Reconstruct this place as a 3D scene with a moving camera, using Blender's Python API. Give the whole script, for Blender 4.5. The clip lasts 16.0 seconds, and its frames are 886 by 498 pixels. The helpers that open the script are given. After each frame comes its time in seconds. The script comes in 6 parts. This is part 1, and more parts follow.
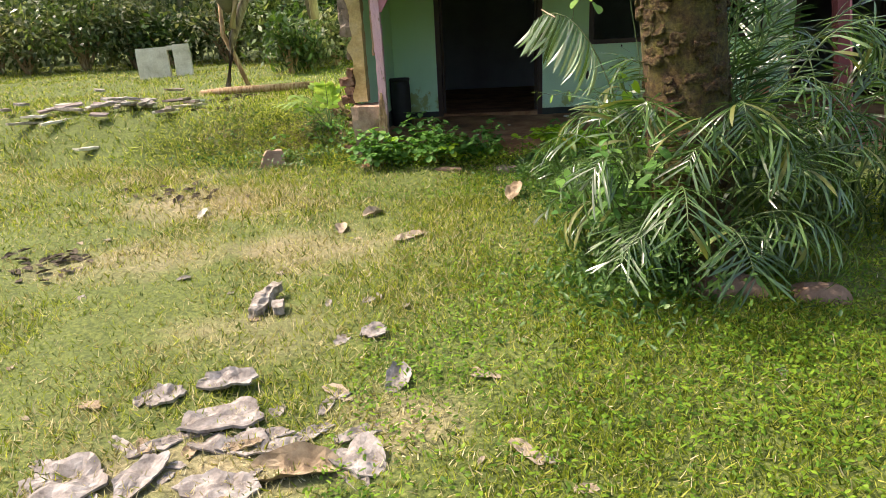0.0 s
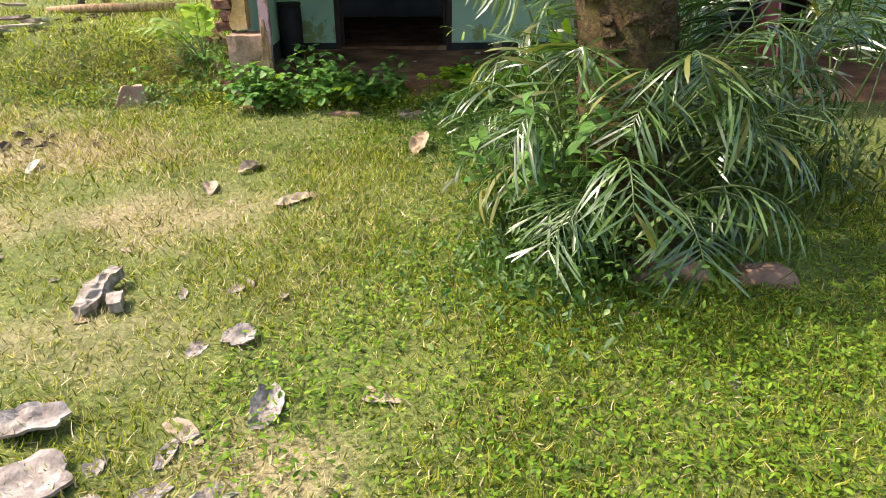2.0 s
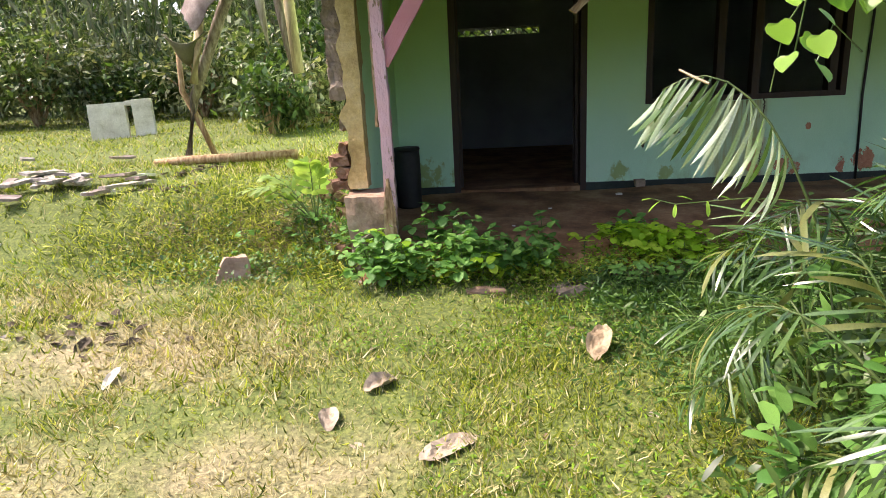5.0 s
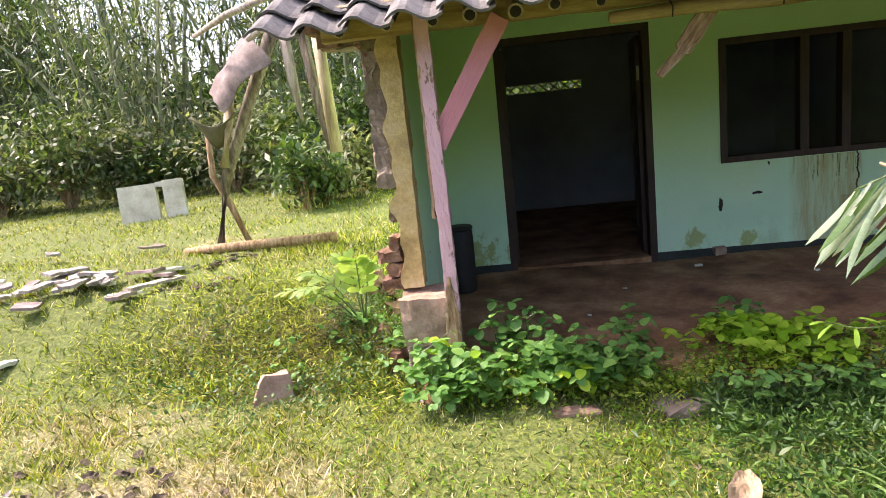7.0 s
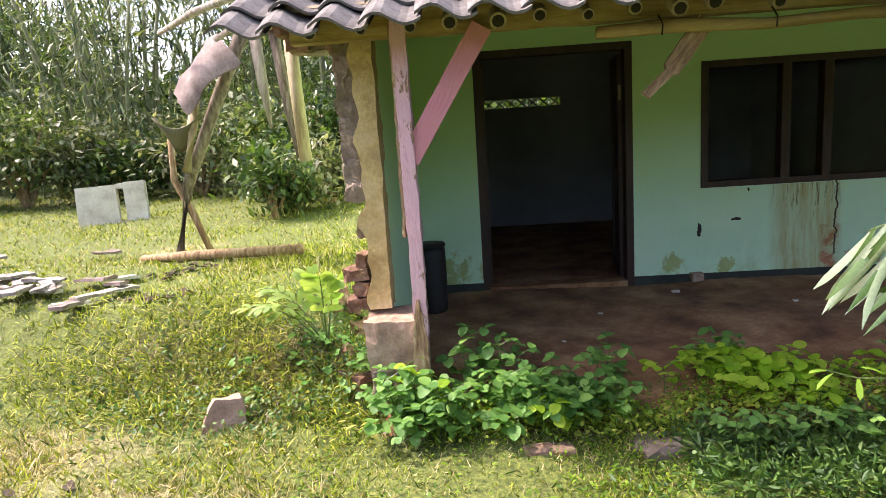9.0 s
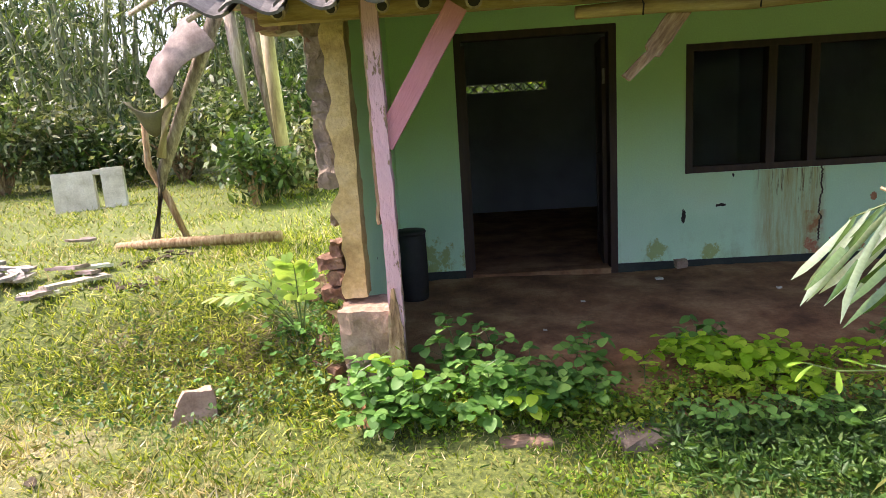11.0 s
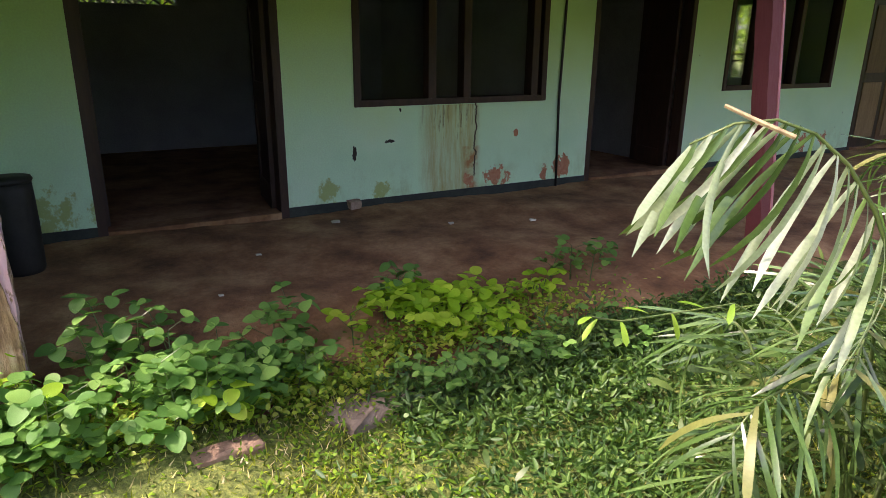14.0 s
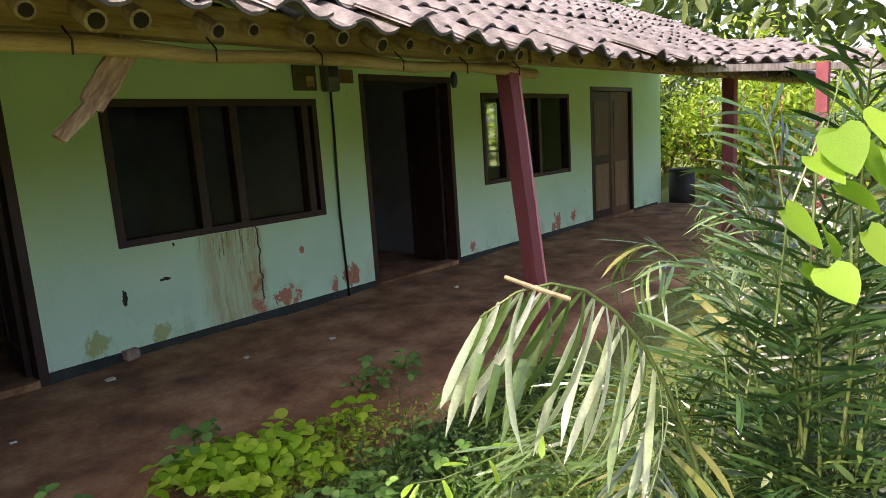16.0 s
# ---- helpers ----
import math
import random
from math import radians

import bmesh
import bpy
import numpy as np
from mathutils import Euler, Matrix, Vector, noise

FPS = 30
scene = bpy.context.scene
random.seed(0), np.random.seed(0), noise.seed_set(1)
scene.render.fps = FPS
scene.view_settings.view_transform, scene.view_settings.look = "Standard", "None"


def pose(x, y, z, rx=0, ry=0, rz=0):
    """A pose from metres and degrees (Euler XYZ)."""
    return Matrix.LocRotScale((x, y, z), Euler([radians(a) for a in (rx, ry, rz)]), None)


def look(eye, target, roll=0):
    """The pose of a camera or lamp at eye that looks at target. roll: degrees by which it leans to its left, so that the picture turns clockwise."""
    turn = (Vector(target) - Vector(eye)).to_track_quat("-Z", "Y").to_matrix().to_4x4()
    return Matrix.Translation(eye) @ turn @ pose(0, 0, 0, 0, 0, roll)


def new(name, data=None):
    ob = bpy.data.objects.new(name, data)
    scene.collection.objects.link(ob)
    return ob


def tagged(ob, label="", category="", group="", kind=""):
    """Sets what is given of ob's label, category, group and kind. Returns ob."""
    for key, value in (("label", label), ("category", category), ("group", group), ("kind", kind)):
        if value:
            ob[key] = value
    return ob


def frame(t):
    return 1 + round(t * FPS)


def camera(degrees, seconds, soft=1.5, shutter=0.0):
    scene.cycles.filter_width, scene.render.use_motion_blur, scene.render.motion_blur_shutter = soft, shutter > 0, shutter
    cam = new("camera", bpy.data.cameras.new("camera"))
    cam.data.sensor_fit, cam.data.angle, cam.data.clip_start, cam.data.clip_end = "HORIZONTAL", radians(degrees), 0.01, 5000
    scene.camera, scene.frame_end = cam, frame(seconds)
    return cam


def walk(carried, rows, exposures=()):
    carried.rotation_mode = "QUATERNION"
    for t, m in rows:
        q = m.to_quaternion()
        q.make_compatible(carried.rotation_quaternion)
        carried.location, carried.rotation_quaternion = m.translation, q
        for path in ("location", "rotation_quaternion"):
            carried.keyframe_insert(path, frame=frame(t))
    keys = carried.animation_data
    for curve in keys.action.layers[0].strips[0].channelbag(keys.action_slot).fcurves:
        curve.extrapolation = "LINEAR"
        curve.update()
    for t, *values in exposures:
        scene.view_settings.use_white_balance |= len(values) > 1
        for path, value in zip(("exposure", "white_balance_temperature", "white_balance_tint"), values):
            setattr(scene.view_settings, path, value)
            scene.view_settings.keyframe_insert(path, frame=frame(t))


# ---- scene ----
cam = camera(68.9, 16.0, soft=0.5)
PATH = [
    (0, (0.619, 0.787, 1.494), (0.468, 2.673, 0.847), -3.0),
    (0.5, (0.671, 0.972, 1.483), (0.582, 2.829, 0.745), -2.7),
    (1, (0.723, 1.11, 1.471), (0.608, 2.931, 0.652), -2.5),
    (1.5, (0.743, 1.254, 1.45), (0.751, 3.049, 0.568), -2.4),
    (1.8, (0.683, 1.373, 1.456), (0.8, 3.168, 0.581), 0.2),
    (2, (0.662, 1.455, 1.453), (0.789, 3.264, 0.61), 0.0),
    (2.5, (0.601, 1.637, 1.458), (0.791, 3.478, 0.699), 0.4),
    (3, (0.578, 1.853, 1.476), (0.645, 3.726, 0.776), -1.3),
    (3.2, (0.581, 1.957, 1.49), (0.643, 3.844, 0.829), -1.4),
    (3.5, (0.584, 2.1, 1.516), (0.631, 4.006, 0.913), -0.3),
    (4, (0.504, 2.295, 1.535), (0.471, 4.214, 0.971), 0.0),
    (4.5, (0.347, 2.476, 1.573), (0.305, 4.416, 1.091), -1.2),
    (5, (0.236, 2.645, 1.601), (0.119, 4.571, 1.075), -2.9),
    (5.2, (0.211, 2.728, 1.608), (-0.004, 4.651, 1.101), -3.6),
    (7.3, (-0.028, 3.36, 1.791), (-0.21, 5.317, 1.42), -6.7),
    (7.5, (-0.036, 3.39, 1.785), (-0.161, 5.348, 1.396), -5.9),
    (8, (-0.014, 3.469, 1.791), (-0.078, 5.424, 1.372), -5.1),
    (8.5, (-0.008, 3.514, 1.786), (-0.076, 5.479, 1.42), -3.9),
    (9, (-0.011, 3.528, 1.79), (-0.127, 5.494, 1.443), -3.7),
    (9.2, (-0.017, 3.552, 1.784), (-0.136, 5.517, 1.429), -3.6),
    (11.3, (0.065, 3.643, 1.773), (-0.004, 5.599, 1.364), -3.7),
    (11.5, (0.067, 3.664, 1.758), (0.024, 5.614, 1.317), -3.8),
    (12, (0.009, 3.734, 1.709), (0.086, 5.66, 1.175), -2.3),
    (12.5, (-0.132, 3.855, 1.694), (0.204, 5.739, 1.111), -2.6),
    (13, (-0.203, 3.968, 1.68), (0.351, 5.763, 0.992), -2.2),
    (13.5, (-0.182, 4.121, 1.668), (0.545, 5.852, 0.978), -2.0),
    (13.9, (-0.118, 4.263, 1.667), (0.767, 5.949, 1.058), 0.3),
    (14, (-0.059, 4.298, 1.664), (0.89, 5.955, 1.068), 0.6),
    (14.5, (0.025, 4.372, 1.678), (1.283, 5.81, 1.088), 2.0),
    (15, (0.037, 4.377, 1.72), (1.447, 5.654, 1.102), 0.0),
    (15.5, (0.017, 4.372, 1.778), (1.498, 5.629, 1.303), -2.2),
    (16, (0.0, 4.371, 1.836), (1.476, 5.677, 1.496), -3.8),
]
EXPOSURES = [(0.0, 1.34, 7000, 15), (1.5, 1.40, 6900, 16), (3.0, 1.58, 6900, 17), (5.0, 1.68, 6700, 19), (7.0, 1.90, 6600, 26), (12.0, 1.88, 6600, 26), (13.5, 1.86, 6800, 27), (16.0, 1.84, 6900, 30)]
walk(cam, [(t, look(eye, target, roll)) for t, eye, target, roll in PATH], EXPOSURES)

# ---- world, sun ----
SUN_TO = Vector((-0.61, 0.10, 0.79)).normalized()
world = bpy.data.worlds.new("world")
scene.world = world
world.use_nodes = True
wn = world.node_tree.nodes
sky = wn.new("ShaderNodeTexSky")
sky.sky_type, sky.sun_disc = "NISHITA", False
sky.sun_elevation = math.asin(SUN_TO.z)
sky.sun_rotation = math.atan2(SUN_TO.x, SUN_TO.y)
sky.dust_density, sky.air_density = 4.0, 1.0
wn["Background"].inputs["Strength"].default_value = 0.15
world.node_tree.links.new(sky.outputs["Color"], wn["Background"].inputs["Color"])
sun = new("sun", bpy.data.lights.new("sun", "SUN"))
sun.data.energy, sun.data.angle, sun.data.color = 2.1, radians(0.9), (1.0, 0.92, 0.80)
sun.matrix_world = look(SUN_TO * 60, (0, 0, 0))


# ---- materials ----
def nodes(name):
    m = bpy.data.materials.new(name)
    m.use_nodes = True
    t = m.node_tree
    return m, t.nodes, t.links, t.nodes["Principled BSDF"]


def ramp(n, l, source, stops):
    r = n.new("ShaderNodeValToRGB")
    e = r.color_ramp.elements
    while len(e) < len(stops):
        e.new(0.5)
    for k, (p, c) in enumerate(stops):
        e[k].position, e[k].color = p, (*c, 1)
    l.new(source, r.inputs["Fac"])
    return r.outputs["Color"]


def noise_of(n, l, scale, detail=4, rough=0.6, stretch=(1, 1, 1), space="Object", shift=0.0):
    tc, mp, ns = n.new("ShaderNodeTexCoord"), n.new("ShaderNodeMapping"), n.new("ShaderNodeTexNoise")
    mp.inputs["Scale"].default_value = stretch
    mp.inputs["Location"].default_value = (shift, shift, shift)
    ns.inputs["Scale"].default_value, ns.inputs["Detail"].default_value, ns.inputs["Roughness"].default_value = scale, detail, rough
    l.new(tc.outputs[space], mp.inputs["Vector"])
    l.new(mp.outputs["Vector"], ns.inputs["Vector"])
    return ns.outputs["Fac"]


def blend(n, l, fac, a, b, mode="MIX"):
    m = n.new("ShaderNodeMix")
    m.data_type, m.blend_type = "RGBA", mode
    for slot, v in ((0, fac), (6, a), (7, b)):
        if isinstance(v, (int, float)):
            m.inputs[slot].default_value = v
        elif isinstance(v, tuple):
            m.inputs[slot].default_value = (*v, 1)
        else:
            l.new(v, m.inputs[slot])
    return m.outputs[2]


def calc(n, l, op, a, b=0.0, clamp=False):
    m = n.new("ShaderNodeMath")
    m.operation, m.use_clamp = op, clamp
    for slot, v in ((0, a), (1, b)):
        if isinstance(v, (int, float)):
            m.inputs[slot].default_value = v
        else:
            l.new(v, m.inputs[slot])
    return m.outputs[0]


def bump(n, l, p, height, strength, distance=0.01):
    b = n.new("ShaderNodeBump")
    b.inputs["Strength"].default_value, b.inputs["Distance"].default_value = strength, distance
    l.new(height, b.inputs["Height"])
    l.new(b.outputs["Normal"], p.inputs["Normal"])


def surface(name, cols, scale=6, stretch=(1, 1, 1), rough=0.8, relief=0.4, fine=60, metal=0.0, dist=0.006, space="Object"):
    """A rough surface of two or three colours with coarse patches and fine grain."""
    m, n, l, p = nodes(name)
    big = noise_of(n, l, scale, 5, 0.62, stretch, space)
    small = noise_of(n, l, fine, 4, 0.7, stretch, space, 3.1)
    steps = [(0.32 + 0.36 * k / max(1, len(cols) - 1), c) for k, c in enumerate(cols)]
    base = ramp(n, l, big, steps)
    grain = ramp(n, l, small, [(0.25, (0.55, 0.55, 0.55)), (0.75, (1.25, 1.25, 1.25))])
    l.new(blend(n, l, 0.6, base, grain, "MULTIPLY"), p.inputs["Base Color"])
    p.inputs["Roughness"].default_value, p.inputs["Metallic"].default_value = rough, metal
    bump(n, l, p, blend(n, l, 0.5, big, small), relief, dist)
    return m


def leafy(name, cols, rough=0.45, trans=0.35, by="island", gloss=0.5, glow=(1.15, 1.25, 0.55)):
    """Leaf: colour varies from leaf to leaf, light shines through."""
    m, n, l, p = nodes(name)
    if by == "island":
        rnd = n.new("ShaderNodeNewGeometry").outputs["Random Per Island"]
    else:
        rnd = n.new("ShaderNodeObjectInfo").outputs["Random"]
    steps = [(k / max(1, len(cols) - 1), c) for k, c in enumerate(cols)]
    base = ramp(n, l, rnd, steps)
    fine = noise_of(n, l, 40, 3)
    base = blend(n, l, 0.5, base, ramp(n, l, fine, [(0.3, (0.65, 0.65, 0.65)), (0.7, (1.2, 1.2, 1.2))]), "MULTIPLY")
    l.new(base, p.inputs["Base Color"])
    p.inputs["Roughness"].default_value = rough
    p.inputs["Specular IOR Level"].default_value = gloss
    tr, mix = n.new("ShaderNodeBsdfTranslucent"), n.new("ShaderNodeMixShader")
    l.new(blend(n, l, 1.0, base, glow, "MULTIPLY"), tr.inputs["Color"])
    mix.inputs[0].default_value = trans
    l.new(p.outputs[0], mix.inputs[1])
    l.new(tr.outputs[0], mix.inputs[2])
    l.new(mix.outputs[0], n["Material Output"].inputs["Surface"])
    return m


def wall_paint():
    """Mint limewash: yellow-green tint on the upper part, damp at the foot, streaks below the window, flaked spots
    showing brick.
    """
    m, n, l, p = nodes("mint_wall_paint")
    tc, sep = n.new("ShaderNodeTexCoord"), n.new("ShaderNodeSeparateXYZ")
    l.new(tc.outputs["Object"], sep.inputs[0])
    x, z = sep.outputs["X"], sep.outputs["Z"]

    def times(*f):
        out = f[0]
        for g in f[1:]:
            out = calc(n, l, "MULTIPLY", out, g)
        return out

    def band(v, mid, half, soft):
        """1 within half of mid, falling to 0 over soft."""
        d = calc(n, l, "ABSOLUTE", calc(n, l, "SUBTRACT", v, mid))
        return calc(n, l, "DIVIDE", calc(n, l, "SUBTRACT", half + soft, d), soft, True)

    def spot_at(cx, cz, rx, rz, wobble):
        """A torn-edged blot."""
        u = calc(n, l, "DIVIDE", calc(n, l, "SUBTRACT", x, cx), rx)
        v = calc(n, l, "DIVIDE", calc(n, l, "SUBTRACT", z, cz), rz)
        r = calc(n, l, "ADD", calc(n, l, "MULTIPLY", u, u), calc(n, l, "MULTIPLY", v, v))
        return calc(n, l, "SUBTRACT", calc(n, l, "MULTIPLY", calc(n, l, "SUBTRACT", wobble, 0.5), 7.5), calc(n, l, "SUBTRACT", r, 1.0))

    big = noise_of(n, l, 1.6, 5, 0.6)
    rag = noise_of(n, l, 11, 6, 0.72, (1, 1, 0.8), "Object", 13)
    base = ramp(n, l, big, [(0.3, (0.54, 0.84, 0.56)), (0.5, (0.60, 0.89, 0.61)), (0.72, (0.68, 0.91, 0.67))])
    # yellow-green tint towards the top, patchy along its lower limit
    upper_tint = calc(n, l, "DIVIDE", calc(n, l, "SUBTRACT", calc(n, l, "ADD", z, calc(n, l, "MULTIPLY", calc(n, l, "SUBTRACT", big, 0.5), 1.5)), 1.05), 0.75, True)
    base = blend(n, l, times(upper_tint, 0.85), base, (0.52, 0.80, 0.36))
    # damp at the foot
    mould = ramp(n, l, noise_of(n, l, 3.0, 6, 0.7, (1, 1, 0.6), "Object", 7), [(0.50, (0, 0, 0)), (0.66, (1, 1, 1))])
    low = ramp(n, l, z, [(0.50, (1, 1, 1)), (0.85, (0, 0, 0))])
    base = blend(n, l, times(mould, low, 0.7), base, (0.32, 0.42, 0.14))
    for cx, cz, rx, rz in ((-0.26, 0.62, 0.17, 0.16), (1.60, 0.58, 0.10, 0.10), (2.05, 0.56, 0.08, 0.07), (0.05, 0.60, 0.10, 0.10)):
        blot = calc(n, l, "MULTIPLY", spot_at(cx, cz, rx, rz, rag), 1.6, True)
        base = blend(n, l, times(blot, 0.75), base, (0.36, 0.44, 0.08))
    # yellow wash and brown runs below the sill
    under = times(band(x, 2.70, 0.18, 0.14), calc(n, l, "LESS_THAN", z, 1.215))
    run = ramp(n, l, noise_of(n, l, 10, 5, 0.7, (1.6, 1, 0.16), "Object", 2), [(0.42, (0, 0, 0)), (0.64, (1, 1, 1))])
    base = blend(n, l, times(under, calc(n, l, "ADD", times(run, 0.6), 0.35)), base, (0.44, 0.38, 0.12))
    drip = ramp(n, l, noise_of(n, l, 16, 4, 0.7, (1.6, 1, 0.10), "Object", 21), [(0.54, (0, 0, 0)), (0.60, (1, 1, 1))])
    length = calc(n, l, "DIVIDE", calc(n, l, "SUBTRACT", z, calc(n, l, "ADD", 0.55, times(rag, 0.9))), 0.12, True)
    base = blend(n, l, times(under, drip, length, 0.85), base, (0.13, 0.075, 0.03))
    rust = times(band(x, 2.90, 0.03, 0.07), calc(n, l, "LESS_THAN", z, 0.86), ramp(n, l, rag, [(0.42, (0, 0, 0)), (0.58, (1, 1, 1))]))
    base = blend(n, l, times(rust, 0.9), base, (0.42, 0.17, 0.06))
    # crack from the sill to the floor
    wob = noise_of(n, l, 7, 4, 0.7, (0.01, 1, 1), "Object", 9)
    gap = calc(n, l, "ABSOLUTE", calc(n, l, "SUBTRACT", x, calc(n, l, "ADD", 2.87, times(wob, 0.14))))
    split = times(calc(n, l, "LESS_THAN", gap, 0.007), calc(n, l, "LESS_THAN", z, 1.22), calc(n, l, "GREATER_THAN", z, 0.60))
    base = blend(n, l, split, base, (0.05, 0.035, 0.02))
    # flaked plaster showing brick
    chips = None
    for cx, cz, rx, rz in ((3.17, 0.58, 0.13, 0.10), (3.90, 0.60, 0.11, 0.13), (3.70, 0.57, 0.05, 0.08), (2.88, 0.57, 0.06, 0.07), (3.36, 0.95, 0.025, 0.035), (7.62, 0.58, 0.12, 0.13), (8.08, 0.63, 0.08, 0.10), (5.75, 0.57, 0.06, 0.06), (6.9, 0.56, 0.07, 0.06)):
        one = spot_at(cx, cz, rx, rz, rag)
        chips = one if chips is None else calc(n, l, "MAXIMUM", chips, one)
    spot = ramp(n, l, chips, [(0.30, (0, 0, 0)), (0.36, (1, 1, 1))])
    base = blend(n, l, spot, base, ramp(n, l, noise_of(n, l, 30, 3), [(0.3, (0.42, 0.15, 0.07)), (0.7, (0.60, 0.30, 0.17))]))
    # thin dark nicks
    nick = ramp(n, l, noise_of(n, l, 16, 2, 0.5, (1, 1, 0.45), "Object", 5), [(0.745, (0, 0, 0)), (0.76, (1, 1, 1))])
    base = blend(n, l, nick, base, (0.03, 0.03, 0.02))
    gash = calc(n, l, "MAXIMUM", spot_at(1.83, 0.87, 0.018, 0.055, rag), spot_at(2.13, 0.945, 0.06, 0.016, rag))
    base = blend(n, l, calc(n, l, "GREATER_THAN", gash, 0.3), base, (0.03, 0.03, 0.02))
    fine = noise_of(n, l, 90, 4)
    base = blend(n, l, 0.4, base, ramp(n, l, fine, [(0.3, (0.8, 0.8, 0.8)), (0.7, (1.1, 1.1, 1.1))]), "MULTIPLY")
    l.new(base, p.inputs["Base Color"])
    p.inputs["Roughness"].default_value = 0.8
    bump(n, l, p, calc(n, l, "SUBTRACT", blend(n, l, 0.5, big, fine), calc(n, l, "MULTIPLY", spot, 0.5)), 0.35)
    return m


def ground_mat():
    m, n, l, p = nodes("earth_and_turf")
    big, mid, fine = noise_of(n, l, 0.55, 5), noise_of(n, l, 4, 6, 0.7), noise_of(n, l, 45, 4, 0.7)
    worn = n.new("ShaderNodeAttribute")
    worn.attribute_name = "worn"
    soil = ramp(n, l, fine, [(0.25, (0.15, 0.12, 0.06)), (0.55, (0.34, 0.28, 0.16)), (0.8, (0.52, 0.45, 0.29))])
    turf = ramp(n, l, fine, [(0.25, (0.04, 0.058, 0.010)), (0.5, (0.105, 0.14, 0.026)), (0.75, (0.23, 0.235, 0.06))])
    bare = calc(n, l, "ADD", worn.outputs["Fac"], calc(n, l, "MULTIPLY", calc(n, l, "SUBTRACT", mid, 0.5), 0.9))
    base = blend(n, l, ramp(n, l, bare, [(0.35, (0, 0, 0)), (0.85, (0.9, 0.9, 0.9))]), turf, soil)
    l.new(blend(n, l, 0.6, base, ramp(n, l, fine, [(0.3, (0.6, 0.6, 0.6)), (0.7, (1.25, 1.25, 1.25))]), "MULTIPLY"), p.inputs["Base Color"])
    p.inputs["Roughness"].default_value = 0.95
    bump(n, l, p, blend(n, l, 0.5, mid, fine), 0.8, 0.03)
    return m


def peeling(name, paint, paint2, wood, amount, scale=5.0):
    """Paint that has worn off the timber in long patches."""
    m, n, l, p = nodes(name)
    grain = noise_of(n, l, 12, 5, 0.7, (6, 6, 0.7))
    worn = noise_of(n, l, scale, 6, 0.7, (1.5, 1.5, 0.5), "Object", 4)
    mask = ramp(n, l, worn, [(amount, (0, 0, 0)), (amount + 0.03, (1, 1, 1))])
    base = blend(n, l, mask, blend(n, l, noise_of(n, l, 7, 4), paint, paint2), ramp(n, l, grain, [(0.3, tuple(0.45 * c for c in wood)), (0.7, wood)]))
    l.new(base, p.inputs["Base Color"])
    p.inputs["Roughness"].default_value = 0.7
    bump(n, l, p, calc(n, l, "SUBTRACT", grain, calc(n, l, "MULTIPLY", mask, 0.6)), 0.6)
    return m


def bark_mat():
    m, n, l, p = nodes("mossy_palm_bark")
    big, fine = noise_of(n, l, 5, 6, 0.7), noise_of(n, l, 40, 5, 0.7)
    bark = ramp(n, l, fine, [(0.3, (0.016, 0.008, 0.004)), (0.55, (0.11, 0.052, 0.02)), (0.78, (0.27, 0.16, 0.075))])
    moss = ramp(n, l, fine, [(0.3, (0.022, 0.024, 0.005)), (0.7, (0.15, 0.13, 0.02))])
    l.new(blend(n, l, ramp(n, l, big, [(0.38, (0, 0, 0)), (0.56, (0.85, 0.85, 0.85))]), bark, moss), p.inputs["Base Color"])
    p.inputs["Roughness"].default_value = 0.9
    bump(n, l, p, fine, 1.0, 0.03)
    return m


def glass_mat():
    m, n, l, p = nodes("dusty_window_glass")
    p.inputs["Base Color"].default_value = (0.9, 0.95, 0.93, 1)
    p.inputs["Roughness"].default_value, p.inputs["IOR"].default_value = 0.08, 1.16
    p.inputs["Transmission Weight"].default_value = 1.0
    return m


WALL = wall_paint()
GROUND = ground_mat()
INNER = surface("grey_inner_plaster", [(0.30, 0.31, 0.35), (0.42, 0.44, 0.48)], 1.5, rough=0.9)
DIRT = surface("red_brown_earth_floor", [(0.115, 0.05, 0.021), (0.27, 0.13, 0.058), (0.44, 0.26, 0.13)], 2.6, rough=0.95, relief=0.8, fine=35, dist=0.02)
BAND = surface("black_green_base_paint", [(0.02, 0.03, 0.025), (0.05, 0.06, 0.05)], 5, rough=0.8)
TANWALL = surface("ochre_plaster", [(0.34, 0.24, 0.09), (0.52, 0.40, 0.17), (0.62, 0.51, 0.28)], 5, rough=0.9, relief=0.8, fine=45, dist=0.02)
BRICK = surface("old_red_brick", [(0.12, 0.065, 0.04), (0.22, 0.12, 0.075), (0.32, 0.21, 0.145)], 9, rough=0.95, relief=0.9, dist=0.012)
MORTAR = surface("crumbled_mortar", [(0.16, 0.12, 0.09), (0.30, 0.24, 0.18)], 8, rough=0.95, relief=0.9, dist=0.015)
STONE = surface("pinkish_plinth_render", [(0.24, 0.15, 0.10), (0.40, 0.27, 0.19), (0.48, 0.36, 0.27)], 6, rough=0.95, relief=0.8, dist=0.012)
GREYSTONE = surface("grey_field_stone", [(0.15, 0.115, 0.085), (0.28, 0.225, 0.175)], 7, rough=0.9, relief=0.8, dist=0.012)
BROWNSTONE = surface("brown_laterite_stone", [(0.17, 0.10, 0.065), (0.30, 0.20, 0.135)], 7, rough=0.9, relief=0.8, dist=0.012)
PALESTONE = surface("pale_concrete", [(0.42, 0.38, 0.29), (0.60, 0.56, 0.46), (0.70, 0.67, 0.58)], 4, rough=0.9, relief=0.5)
TILE = surface("weathered_clay_tile", [(0.066, 0.062, 0.055), (0.145, 0.135, 0.123), (0.245, 0.232, 0.216)], 7, rough=0.9, relief=0.6, space="Object")
